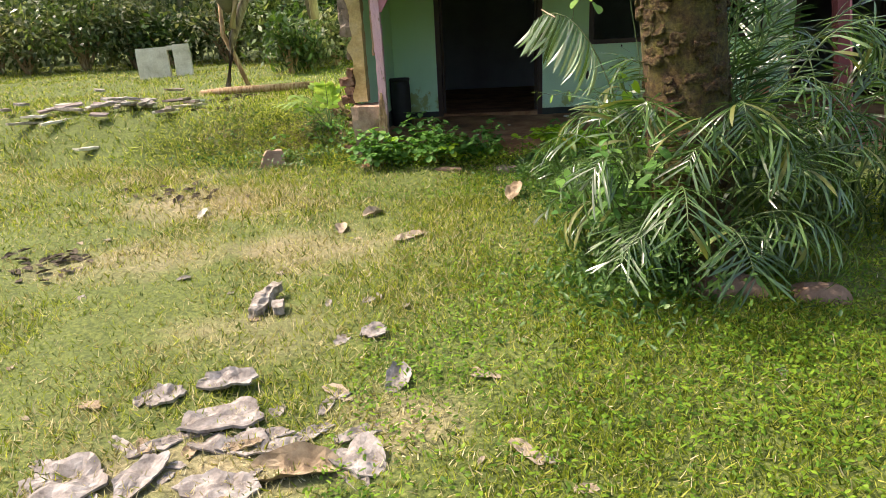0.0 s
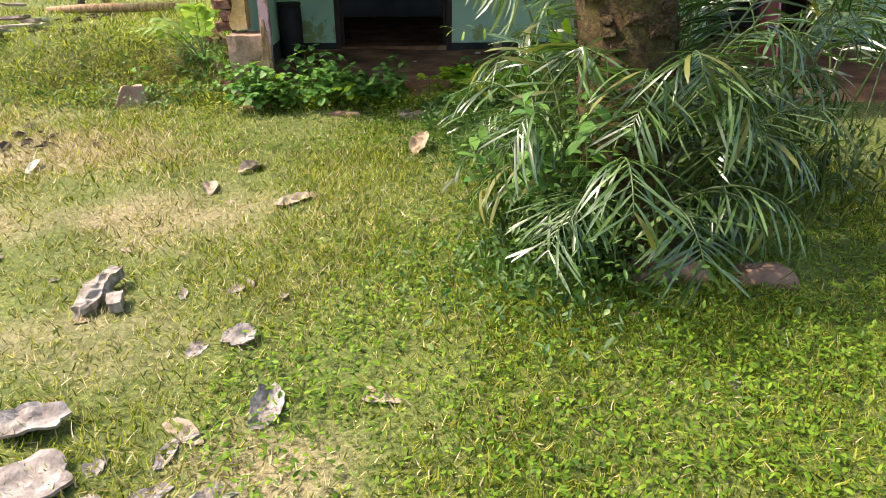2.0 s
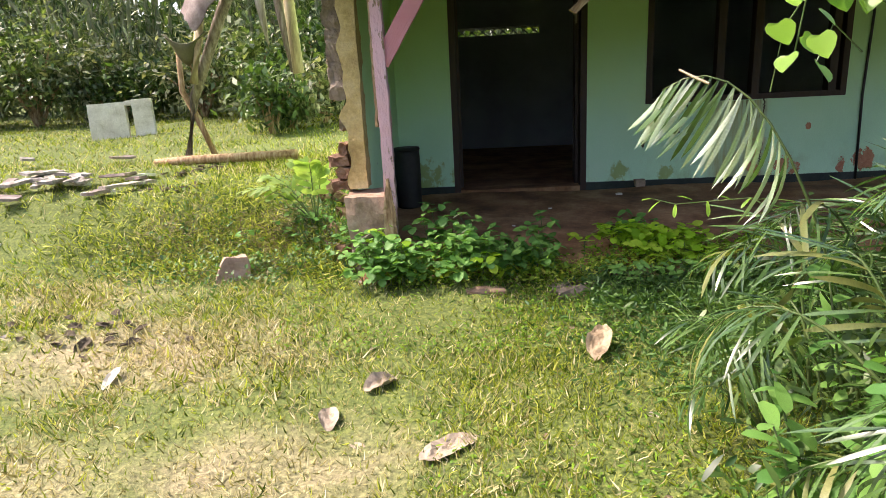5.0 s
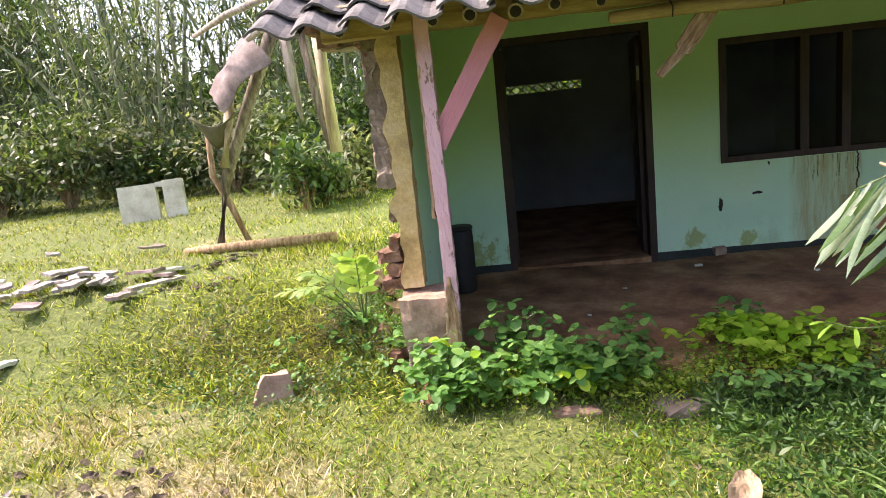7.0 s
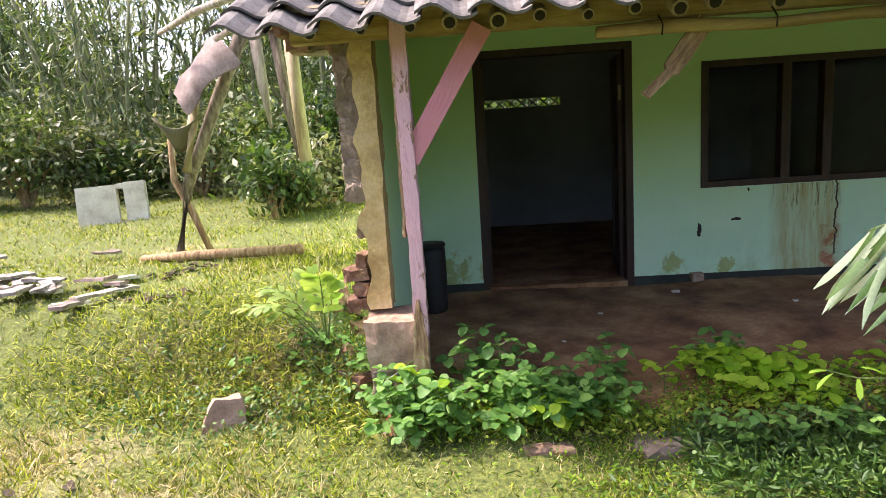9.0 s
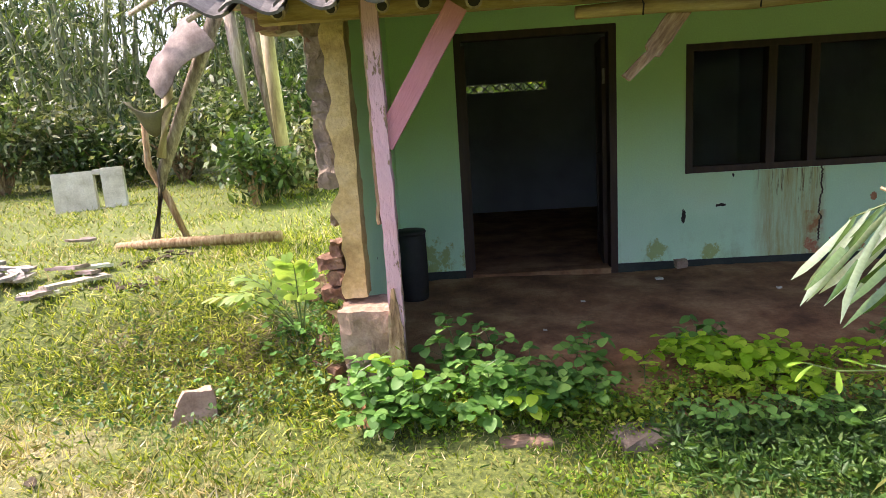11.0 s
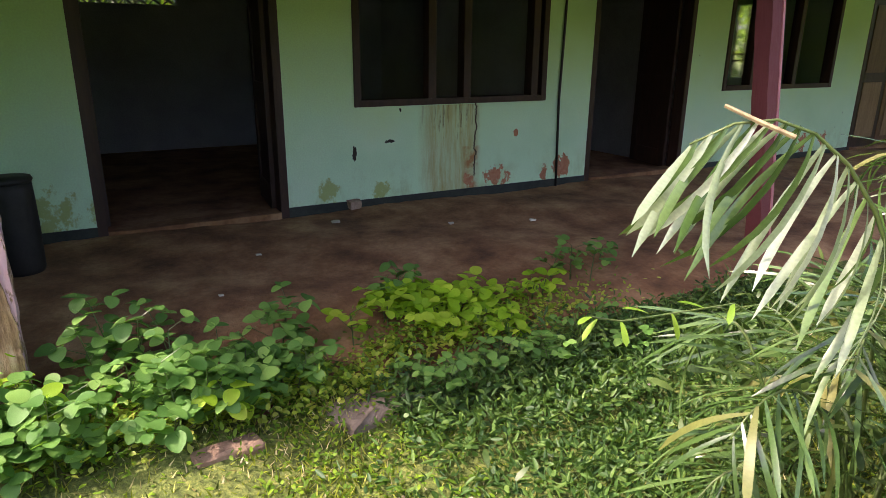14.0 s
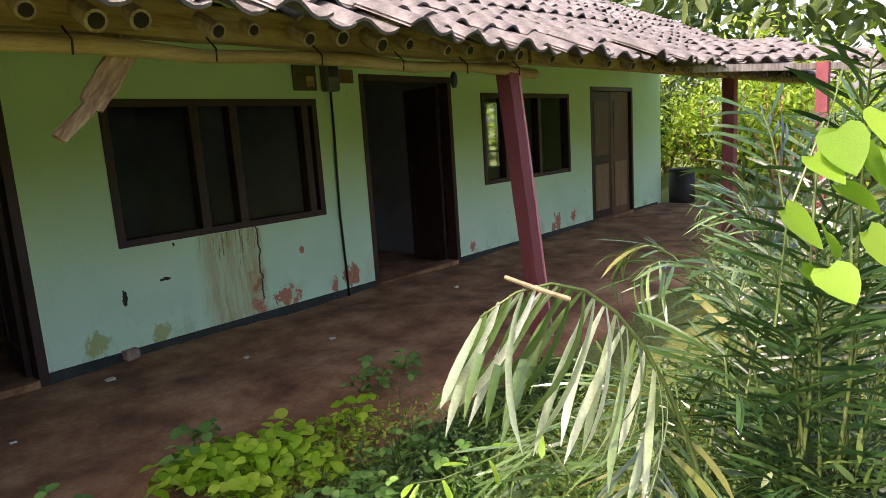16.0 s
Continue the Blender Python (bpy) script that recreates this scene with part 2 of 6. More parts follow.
PINK = peeling("peeling_pink_paint", (0.60, 0.30, 0.33), (0.74, 0.52, 0.55), (0.34, 0.21, 0.11), 0.58)
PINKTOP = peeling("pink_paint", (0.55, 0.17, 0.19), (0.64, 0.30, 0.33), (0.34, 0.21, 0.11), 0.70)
REDPOST = peeling("dull_red_paint", (0.16, 0.035, 0.04), (0.24, 0.06, 0.065), (0.2, 0.12, 0.07), 0.66)
ROTWOOD = surface("splintered_bare_wood", [(0.17, 0.09, 0.04), (0.36, 0.23, 0.12), (0.55, 0.42, 0.26)], 9, (4, 4, 0.6), 0.9, 0.9, 50, dist=0.012)
BEAM = surface("yellowed_beam_timber", [(0.20, 0.13, 0.04), (0.38, 0.27, 0.09), (0.46, 0.36, 0.15)], 5, (0.5, 4, 4), 0.8, 0.6, 40)
BAMBOO = surface("dry_bamboo_pole", [(0.20, 0.14, 0.075), (0.38, 0.29, 0.16), (0.50, 0.42, 0.27)], 6, (3, 3, 0.5), 0.55, 0.4, 40)
BLACKHOLE = surface("black_tie_and_hollow_shade", [(0.015, 0.012, 0.01), (0.035, 0.028, 0.02)], 20, rough=1.0)
GREYWOOD = surface("weathered_grey_wood", [(0.20, 0.16, 0.12), (0.38, 0.33, 0.27), (0.52, 0.47, 0.41)], 8, (4, 4, 0.5), 0.9, 0.7, 45, dist=0.01)
OLDWOOD = surface("dark_rain_worn_wood", [(0.07, 0.05, 0.035), (0.18, 0.14, 0.10), (0.32, 0.27, 0.22)], 8, (4, 4, 0.5), 0.9, 0.8, 45, dist=0.01)
DARKWOOD = surface("dark_brown_joinery", [(0.030, 0.014, 0.009), (0.06, 0.028, 0.017)], 6, (3, 3, 0.5), 0.55, 0.4, 40)
DOORWOOD = surface("brown_door_wood", [(0.11, 0.055, 0.022), (0.19, 0.10, 0.045)], 5, (4, 4, 0.4), 0.6, 0.4, 40)
DOORPANEL = surface("tan_door_panel", [(0.22, 0.13, 0.06), (0.33, 0.21, 0.11)], 5, (4, 4, 0.4), 0.6, 0.4, 40)
BLACKPLASTIC = surface("black_drum_plastic", [(0.012, 0.012, 0.012), (0.03, 0.028, 0.026)], 6, rough=0.6)
GREYMETAL = surface("grey_meter_box", [(0.10, 0.11, 0.10), (0.17, 0.18, 0.16)], 12, rough=0.5)
BOARD = surface("dark_olive_board", [(0.06, 0.06, 0.025), (0.12, 0.11, 0.05)], 8, rough=0.8)
CABLE = surface("black_cable_rubber", [(0.012, 0.012, 0.012), (0.02, 0.02, 0.02)], 20, rough=0.5)
SHEET = surface("pinkish_roofing_sheet", [(0.13, 0.09, 0.075), (0.22, 0.165, 0.145), (0.34, 0.27, 0.245)], 6, rough=0.7, relief=0.4)
BARKCHIP = surface("pale_dry_bark", [(0.13, 0.105, 0.085), (0.29, 0.255, 0.225), (0.45, 0.415, 0.375)], 14, rough=0.9, relief=0.8, dist=0.01)
DEADLEAF = surface("dry_tan_leaf", [(0.17, 0.11, 0.06), (0.30, 0.22, 0.13), (0.42, 0.33, 0.21)], 12, rough=0.7, relief=0.5)
GREYLEAF = surface("dry_greyish_leaf", [(0.26, 0.20, 0.14), (0.44, 0.36, 0.26)], 12, rough=0.8, relief=0.5)
DARKLITTER = surface("rotten_dark_leaf", [(0.05, 0.036, 0.022), (0.13, 0.10, 0.06)], 14, rough=0.9)
BARK = bark_mat()
GLASS = glass_mat()
GRASS = leafy("short_yard_grass", [(0.03, 0.055, 0.006), (0.15, 0.21, 0.018), (0.30, 0.35, 0.035), (0.54, 0.53, 0.13)], 0.55, 0.4, gloss=0.25)
STRAW = leafy("straw_coloured_grass", [(0.14, 0.13, 0.035), (0.40, 0.36, 0.14), (0.60, 0.53, 0.29), (0.76, 0.68, 0.46)], 0.7, 0.25, gloss=0.2, glow=(1.15, 1.1, 0.75))
CLOVER = leafy("creeping_clover", [(0.05, 0.12, 0.01), (0.13, 0.25, 0.018), (0.24, 0.38, 0.03)], 0.55, 0.4, gloss=0.3)
WEED = leafy("broad_weed_leaf", [(0.075, 0.20, 0.04), (0.13, 0.29, 0.06), (0.21, 0.39, 0.085)], 0.55, 0.35, by="object", gloss=0.35)
YELLOWWEED = leafy("yellow_green_weed", [(0.18, 0.30, 0.03), (0.34, 0.46, 0.05), (0.55, 0.56, 0.12)], 0.5, 0.5)
FROND = leafy("glossy_palm_leaflet", [(0.03, 0.07, 0.016), (0.07, 0.145, 0.035), (0.16, 0.26, 0.08)], 0.26, 0.25, by="object", gloss=1.0)
# pale base colour stands in for the sky's sheen on the great leaf
SHEENFROND = leafy("sky_sheen_palm_leaflet", [(0.30, 0.40, 0.22), (0.44, 0.53, 0.36), (0.58, 0.64, 0.52)], 0.28, 0.2, by="object", gloss=1.0)
DRYFROND = leafy("yellowing_palm_leaflet", [(0.14, 0.17, 0.04), (0.24, 0.24, 0.07)], 0.45, 0.3, by="object")
RACHIS = surface("palm_leaf_stalk", [(0.05, 0.10, 0.022), (0.12, 0.16, 0.045)], 8, rough=0.45)
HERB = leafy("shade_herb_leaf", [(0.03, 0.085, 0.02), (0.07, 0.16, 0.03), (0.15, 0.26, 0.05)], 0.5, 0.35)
FERN = leafy("pale_fern_leaf", [(0.20, 0.32, 0.07), (0.36, 0.46, 0.14)], 0.5, 0.4, by="object")
HEART = leafy("heart_vine_leaf", [(0.18, 0.36, 0.03), (0.30, 0.50, 0.06)], 0.4, 0.5, by="object")
SUNWEED = leafy("sunny_weed_leaf", [(0.22, 0.42, 0.02), (0.34, 0.55, 0.035), (0.48, 0.64, 0.07)], 0.55, 0.5, by="object", gloss=0.35)
DARKLEAF = leafy("dark_narrow_leaf", [(0.012, 0.04, 0.012), (0.03, 0.085, 0.022), (0.07, 0.14, 0.035)], 0.3, 0.2, by="object", gloss=0.8)
BAMBOOLEAF = leafy("bamboo_leaf", [(0.03, 0.06, 0.018), (0.08, 0.13, 0.035), (0.17, 0.23, 0.075), (0.33, 0.36, 0.19)], 0.4, 0.35)
CULM = surface("green_grey_bamboo_culm", [(0.13, 0.15, 0.06), (0.26, 0.27, 0.13), (0.36, 0.34, 0.22)], 4, (3, 3, 0.4), 0.5, 0.3)
SHRUB = leafy("shrub_leaf", [(0.018, 0.045, 0.01), (0.055, 0.11, 0.022), (0.13, 0.20, 0.045)], 0.45, 0.3)
LIMESHRUB = leafy("sunny_shrub_leaf", [(0.12, 0.24, 0.02), (0.24, 0.38, 0.035), (0.38, 0.48, 0.06)], 0.45, 0.45)
BRUSH = leafy("pale_brush_leaf", [(0.04, 0.065, 0.02), (0.11, 0.145, 0.055), (0.25, 0.27, 0.14), (0.42, 0.40, 0.27)], 0.6, 0.35)
WOODS = leafy("far_tree_leaf", [(0.035, 0.075, 0.02), (0.07, 0.12, 0.03), (0.12, 0.17, 0.05)], 0.5, 0.3)
DRYGRASS = leafy("dead_grass", [(0.13, 0.10, 0.05), (0.27, 0.22, 0.12), (0.40, 0.34, 0.2)], 0.7, 0.2)


# ---- shape helpers ----
RNG = np.random.default_rng(7)


def smooth01(a, b, v):
    s = np.clip((v - a) / (b - a), 0, 1)
    return s * s * (3 - 2 * s)


def gz(x, y):
    """Height of the ground: a yard that rises gently, a weedy bank beside the house, the cut porch level."""
    x, y = np.asarray(x, float), np.asarray(y, float)
    z = np.interp(y, [-60, 0, 2.5, 3.2, 5.0, 6.5, 9, 14, 60, 200], [-1.0, 0.02, 0.08, 0.10, 0.18, 0.32, 0.42, 0.55, 1.4, 3.0])
    left = 1 - smooth01(-1.05, -0.62, x)
    z = z + left * (0.38 * smooth01(6.85, 7.9, y) + 0.08 * smooth01(8, 12, y))
    return z + 0.012 * np.sin(2.1 * x + 1.3 * y) + 0.010 * np.sin(3.7 * x - 2.9 * y + 1) + 0.006 * np.sin(9 * x + 4 * y)


def mesh(name, verts, faces, smooth=False):
    me = bpy.data.meshes.new(name)
    me.from_pydata([tuple(v) for v in verts], [], [tuple(f) for f in faces])
    if smooth:
        me.polygons.foreach_set("use_smooth", [True] * len(me.polygons))
    return me


def from_bm(name, bm, smooth=False):
    me = bpy.data.meshes.new(name)
    bm.normal_update()
    bm.to_mesh(me)
    bm.free()
    if smooth:
        me.polygons.foreach_set("use_smooth", [True] * len(me.polygons))
    return me


def part(name, shape, material, parent=None, label="", smooth=False):
    """Links a bmesh or mesh as one object, under its thing if one is given."""
    me = from_bm(name, shape, smooth) if isinstance(shape, bmesh.types.BMesh) else shape
    if material and not me.materials:
        me.materials.append(material)
    ob = new(name, me)
    if parent:
        ob.parent = parent
    if label:
        tagged(ob, label)
    return ob


def thing(name, at, label, category, group="", kind=""):
    ob = new(name)
    ob.empty_display_size = 0.1
    ob.location = at
    tagged(ob, label, category, group, kind)
    return ob


def add_box(bm, lo, hi, bevel=0.0):
    r = bmesh.ops.create_cube(bm, size=1)
    for v in r["verts"]:
        for k in range(3):
            v.co[k] = lo[k] + (v.co[k] + 0.5) * (hi[k] - lo[k])
    if bevel:
        es = list({e for v in r["verts"] for e in v.link_edges})
        bmesh.ops.bevel(bm, geom=es, offset=bevel, segments=2, affect="EDGES")


def boxes(*spans, bevel=0.0):
    bm = bmesh.new()
    for lo, hi in spans:
        add_box(bm, lo, hi, bevel)
    return bm


def rough_box(lo, hi, cuts, jag, seed=0, freq=6.0):
    """A block whose faces are worn uneven."""
    bm = bmesh.new()
    add_box(bm, lo, hi)
    longest = max(hi[k] - lo[k] for k in range(3))
    for _ in range(cuts):
        es = [e for e in bm.edges if e.calc_length() > longest / (2 ** cuts) * 0.9]
        bmesh.ops.subdivide_edges(bm, edges=es, cuts=1, use_grid_fill=True)
    for v in bm.verts:
        d = noise.noise_vector((v.co + Vector((seed, 2 * seed, seed))) * freq) + 0.5 * noise.noise_vector((v.co + Vector((seed, 0, 9))) * freq * 2.7)
        v.co += Vector(d) * jag
    return bm


def tube(bm, pts, radii, sides=8, caps=True):
    """A round bar through the points."""
    rings = []
    pts = [Vector(p) for p in pts]
    for k, p in enumerate(pts):
        d = (pts[min(k + 1, len(pts) - 1)] - pts[max(k - 1, 0)]).normalized()
        a = d.orthogonal().normalized() if abs(d.z) > 0.95 else d.cross(Vector((0, 0, 1))).normalized()
        b = d.cross(a)
        r = radii[k] if hasattr(radii, "__len__") else radii
        rings.append([bm.verts.new(p + r * (math.cos(2 * math.pi * s / sides) * a + math.sin(2 * math.pi * s / sides) * b)) for s in range(sides)])
    for q, w in zip(rings, rings[1:]):
        for s in range(sides):
            bm.faces.new((q[s], q[(s + 1) % sides], w[(s + 1) % sides], w[s]))
    if caps:
        bm.faces.new(rings[0][::-1])
        bm.faces.new(rings[-1])
    return bm


def bar(pts, radii, sides=8, caps=True):
    return tube(bmesh.new(), pts, radii, sides, caps)


LEAF_SHAPES = {
    "blade": ([(-.5, 0, 0), (.5, 0, 0), (-.35, .5, .03), (.35, .5, .03), (0, 1, .16)], [(0, 1, 3, 2), (2, 3, 4)]),
    "diamond": ([(0, 0, 0), (.5, .4, .04), (0, 1, -.06), (-.5, .4, .04)], [(0, 1, 2, 3)]),
    "oval": ([(0, 0, 0), (.38, .2, .05), (.5, .5, .06), (.3, .82, .02), (0, 1, -.05), (-.3, .82, .02), (-.5, .5, .06), (-.38, .2, .05), (0, .5, -.02)],
             [(0, 1, 2, 8), (8, 2, 3, 4), (8, 4, 5, 6), (0, 8, 6, 7)]),
    "long": ([(-.2, 0, 0), (.2, 0, 0), (-.5, .3, .02), (.5, .3, .02), (-.42, .65, -.02), (.42, .65, -.02), (0, 1, -.14)], [(0, 1, 3, 2), (2, 3, 5, 4), (4, 5, 6)]),
}


def leaves(name, P, D, up, L, W, shape="diamond"):
    """Many leaves in one mesh: foot, direction, rough upward side, length and width of each."""
    P, D, up = np.asarray(P, float), np.asarray(D, float), np.asarray(up, float)
    D = D / np.linalg.norm(D, axis=1, keepdims=True)
    S = np.cross(D, up)
    S /= np.maximum(np.linalg.norm(S, axis=1, keepdims=True), 1e-6)
    N = np.cross(S, D)
    L, W = np.broadcast_to(L, len(P))[:, None, None], np.broadcast_to(W, len(P))[:, None, None]
    tv, tf = LEAF_SHAPES[shape]
    tv = np.array(tv)
    V = P[:, None] + D[:, None] * L * tv[None, :, 1:2] + S[:, None] * W * tv[None, :, 0:1] + N[:, None] * L * tv[None, :, 2:3]
    k, count = len(tv), len(P)
    loops = np.concatenate([np.array(f) for f in tf])
    sizes = np.array([len(f) for f in tf])
    me = bpy.data.meshes.new(name)
    me.vertices.add(count * k)
    me.vertices.foreach_set("co", V.astype(np.float32).ravel())
    me.loops.add(count * len(loops))
    me.loops.foreach_set("vertex_index", (loops[None] + k * np.arange(count)[:, None]).astype(np.int32).ravel())
    starts = np.concatenate([[0], np.cumsum(sizes)[:-1]])
    me.polygons.add(count * len(sizes))
    me.polygons.foreach_set("loop_start", (starts[None] + len(loops) * np.arange(count)[:, None]).astype(np.int32).ravel())
    me.update(calc_edges=True)
    return me


def spread(n, sigma=1.0):
    return RNG.normal(0, sigma, (n, 3))


def wornness(x, y):
    """Where feet and drought have thinned the turf, 0 to 1."""
    x, y = np.asarray(x, float), np.asarray(y, float)
    w = 0
    for cx, cy, rx, ry, a in ((-1.5, 5.7, 1.1, 0.55, 0.9), (-0.6, 4.7, 0.9, 0.5, 0.85), (-1.6, 4.6, 1.0, 0.6, 0.75), (-0.6, 3.6, 0.9, 0.45, 0.6), (0.25, 2.9, 0.35, 0.3, 0.85), (-0.5, 2.6, 0.7, 0.25, 0.9), (-1.0, 2.9, 0.6, 0.4, 0.5), (-2.3, 6.5, 1.0, 0.4, 0.7), (-3.6, 6.6, 1.0, 0.5, 0.5), (-1.9, 7.3, 0.6, 0.3, 0.8), (-3.0, 9.6, 1.0, 0.4, 0.6), (1.05, 6.42, 0.5, 0.16, 0.9), (0.2, 6.3, 0.4, 0.1, 0.5)):
        w = np.maximum(w, a * np.exp(-(((x - cx) / rx) ** 2 + ((y - cy) / ry) ** 2)))
    return w * (0.70 + 0.45 * value_noise(x, y, 6.0, 2.0))


def value_noise(x, y, f, seed=0):
    """Smooth patches between 0 and 1 over the plan."""
    v = 0
    for k in range(4):
        a = 1.7 * k + seed
        v = v + np.sin(f * (1 + 0.6 * k) * (x * math.cos(a) + y * math.sin(a)) + 5 * a)
    return 0.5 + v / 8


# ---- ground ----
def build_ground():
    xs = np.concatenate([np.linspace(-200, -14, 16), np.linspace(-12, -7.2, 13), np.arange(-7, 3.5, 0.11), np.linspace(3.7, 14, 36), np.linspace(16, 200, 16)])
    ys = np.concatenate([np.linspace(-200, -4, 14), np.linspace(-3, 1.3, 14), np.arange(1.4, 9, 0.11), np.linspace(9.2, 20, 40), np.linspace(24, 200, 16)])
    X, Y = np.meshgrid(xs, ys)
    Z = gz(X, Y)
    near = (X > -7) & (X < 3.4) & (Y < 9) & (Y > 1.4)
    Z = Z + np.where(near, RNG.normal(0, 0.006, Z.shape), 0)
    Z = Z - 0.14 * ((X > -0.5) & (X < 11.1) & (Y > 7.05) & (Y < 13.1))
    nx = len(xs)
    faces = [(j * nx + i, j * nx + i + 1, (j + 1) * nx + i + 1, (j + 1) * nx + i) for j in range(len(ys) - 1) for i in range(nx - 1)]
    verts = np.stack([X, Y, Z], -1).reshape(-1, 3)
    ob = part("ground", mesh("ground", verts.tolist(), faces, True), GROUND)
    attr = ob.data.attributes.new("worn", "FLOAT", "POINT")
    attr.data.foreach_set("value", (wornness(X, Y) + 0.25 * (value_noise(X, Y, 1.7, 3) - 0.5)).astype(np.float32).ravel())
    tagged(ob, "bare earth with worn patchy turf rising to the house", "ground", kind="structure")


build_ground()

# ---- house shell ----
FLOOR_Z = 0.43
FRONT, BACK, WALL_T = 9.0, 13.0, 0.16
LEFT, RIGHT = -0.53, 11.0
EAVE_Y, EAVE_Z, RIDGE_Y, RIDGE_Z = 6.42, 2.29, 10.8, 4.40
SLOPE = (RIDGE_Z - EAVE_Z) / (RIDGE_Y - EAVE_Y)
DOOR1, WIN1, DOOR2, WIN2, DOOR3 = (0.0, 1.29), (1.84, 3.67), (4.2, 5.53), (6.05, 8.03), (8.65, 10.05)


def roof_z(y):
    return EAVE_Z + SLOPE * (y - EAVE_Y)


def wall_with_holes(name, x0, x1, y0, y1, z0, z1, holes, material, label):
    """holes: (xa, xb, za, zb)."""
    xs = sorted({x0, x1, *[h[0] for h in holes], *[h[1] for h in holes]})
    bm = bmesh.new()
    for a, b in zip(xs, xs[1:]):
        cuts = sorted((h[2], h[3]) for h in holes if h[0] <= a + 1e-6 and h[1] >= b - 1e-6)
        z = z0
        for lo, hi in cuts + [(z1, z1)]:
            if lo - z > 1e-4:
                add_box(bm, (a, y0, z), (b, y1, lo))
            z = max(z, hi)
    bmesh.ops.remove_doubles(bm, verts=bm.verts, dist=1e-5)
    ob = part(name, bm, material)
    return tagged(ob, label, "wall", kind="structure")


def floors():
    nx, ny = 90, 24
    xs, ys = np.linspace(-0.55, 11.4, nx), np.linspace(6.35, 9.05, ny)
    X, Y = np.meshgrid(xs, ys)
    rise = smooth01(6.35, 6.95, Y)
    Z = (gz(X, Y) - 0.03) * (1 - rise) + rise * (FLOOR_Z - 0.05 + 0.05 * smooth01(6.9, 9.0, Y))
    Z = Z + 0.014 * np.sin(3 * X + Y * 5) * rise + RNG.normal(0, 0.004, Z.shape)
    faces = [(j * nx + i, j * nx + i + 1, (j + 1) * nx + i + 1, (j + 1) * nx + i) for j in range(ny - 1) for i in range(nx - 1)]
    ob = part("floor_porch", mesh("floor_porch", np.stack([X, Y, Z], -1).reshape(-1, 3).tolist(), faces, True), DIRT)
    tagged(ob, "bare red-brown earth floor of the open porch", "floor", kind="structure")
    ob = part("floor_rooms", boxes(((LEFT, FRONT + 0.0, 0.2), (RIGHT, BACK, FLOOR_Z - 0.02))), DIRT)
    tagged(ob, "dark dusty earth floor inside the rooms", "floor", kind="structure")


floors()
OPENINGS = [(*DOOR1, 0.0, 2.44), (*WIN1, 1.22, 2.24), (*DOOR2, 0.0, 2.47), (*WIN2, 1.25, 2.31), (*DOOR3, 0.0, 2.42)]
wall_with_holes("wall_front", LEFT, RIGHT, FRONT, FRONT + WALL_T, 0.1, 3.35, OPENINGS, WALL, "mint green limewashed front wall with damp stains and flaked spots")
VENTS = [(-0.02, 1.24, 2.11, 2.23), (5.2, 6.45, 2.10, 2.20), (8.2, 8.6, 2.22, 2.34)]
BACKHOLES = VENTS
wall_with_holes("wall_back", LEFT, RIGHT, BACK, BACK + WALL_T, 0.1, 3.35, BACKHOLES, INNER, "dull plastered back wall with small vents")
for k, (x, y1) in enumerate(((3.95, BACK), (5.85, BACK))):
    tagged(part(f"wall_partition_{k + 1}", boxes(((x - 0.06, FRONT + WALL_T, 0.2), (x + 0.06, y1, 3.35))), INNER), "grey plastered partition between rooms", "wall", kind="structure")


def gable(name, x0, x1, y0, label, material):
    """A side wall up to the roof, from y0 to the back."""
    prof = [(y0, 0.1), (BACK + WALL_T, 0.1), (BACK + WALL_T, roof_z(RIDGE_Y * 2 - BACK - WALL_T) - 0.09), (RIDGE_Y, RIDGE_Z - 0.09), (y0, roof_z(y0) - 0.09)]
    verts = [(x, y, z) for x in (x0, x1) for y, z in prof]
    faces = [(0, 1, 2, 3, 4), (9, 8, 7, 6, 5)] + [(k, k + 5, (k + 1) % 5 + 5, (k + 1) % 5) for k in range(5)]
    tagged(part(name, mesh(name, verts, faces), material), label, "wall", kind="structure")


HOLE_Y, HOLE_Z = (11.9, 12.75), (1.18, 2.46)
bm = boxes(((RIGHT, FRONT, 0.1), (RIGHT + WALL_T, HOLE_Y[0], 2.46)), ((RIGHT, HOLE_Y[1], 0.1), (RIGHT + WALL_T, BACK + WALL_T, 2.46)), ((RIGHT, HOLE_Y[0], 0.1), (RIGHT + WALL_T, HOLE_Y[1], HOLE_Z[0])))
peak = [(FRONT, 2.46), (BACK + WALL_T, 2.46), (BACK + WALL_T, roof_z(RIDGE_Y * 2 - BACK - WALL_T) - 0.09), (RIDGE_Y, RIDGE_Z - 0.09), (FRONT, roof_z(FRONT) - 0.09)]
ring = [[bm.verts.new((x, y, z)) for y, z in peak] for x in (RIGHT, RIGHT + WALL_T)]
bm.faces.new(ring[0])
bm.faces.new(ring[1][::-1])
for k in range(5):
    bm.faces.new((ring[0][k], ring[1][k], ring[1][(k + 1) % 5], ring[0][(k + 1) % 5]))
tagged(part("wall_right", bm, WALL), "mint painted gable wall with a small window opening", "wall", kind="structure")
gable("wall_left_rear", LEFT - 0.16, LEFT, FRONT, "mint painted gable wall beside the bank", WALL)
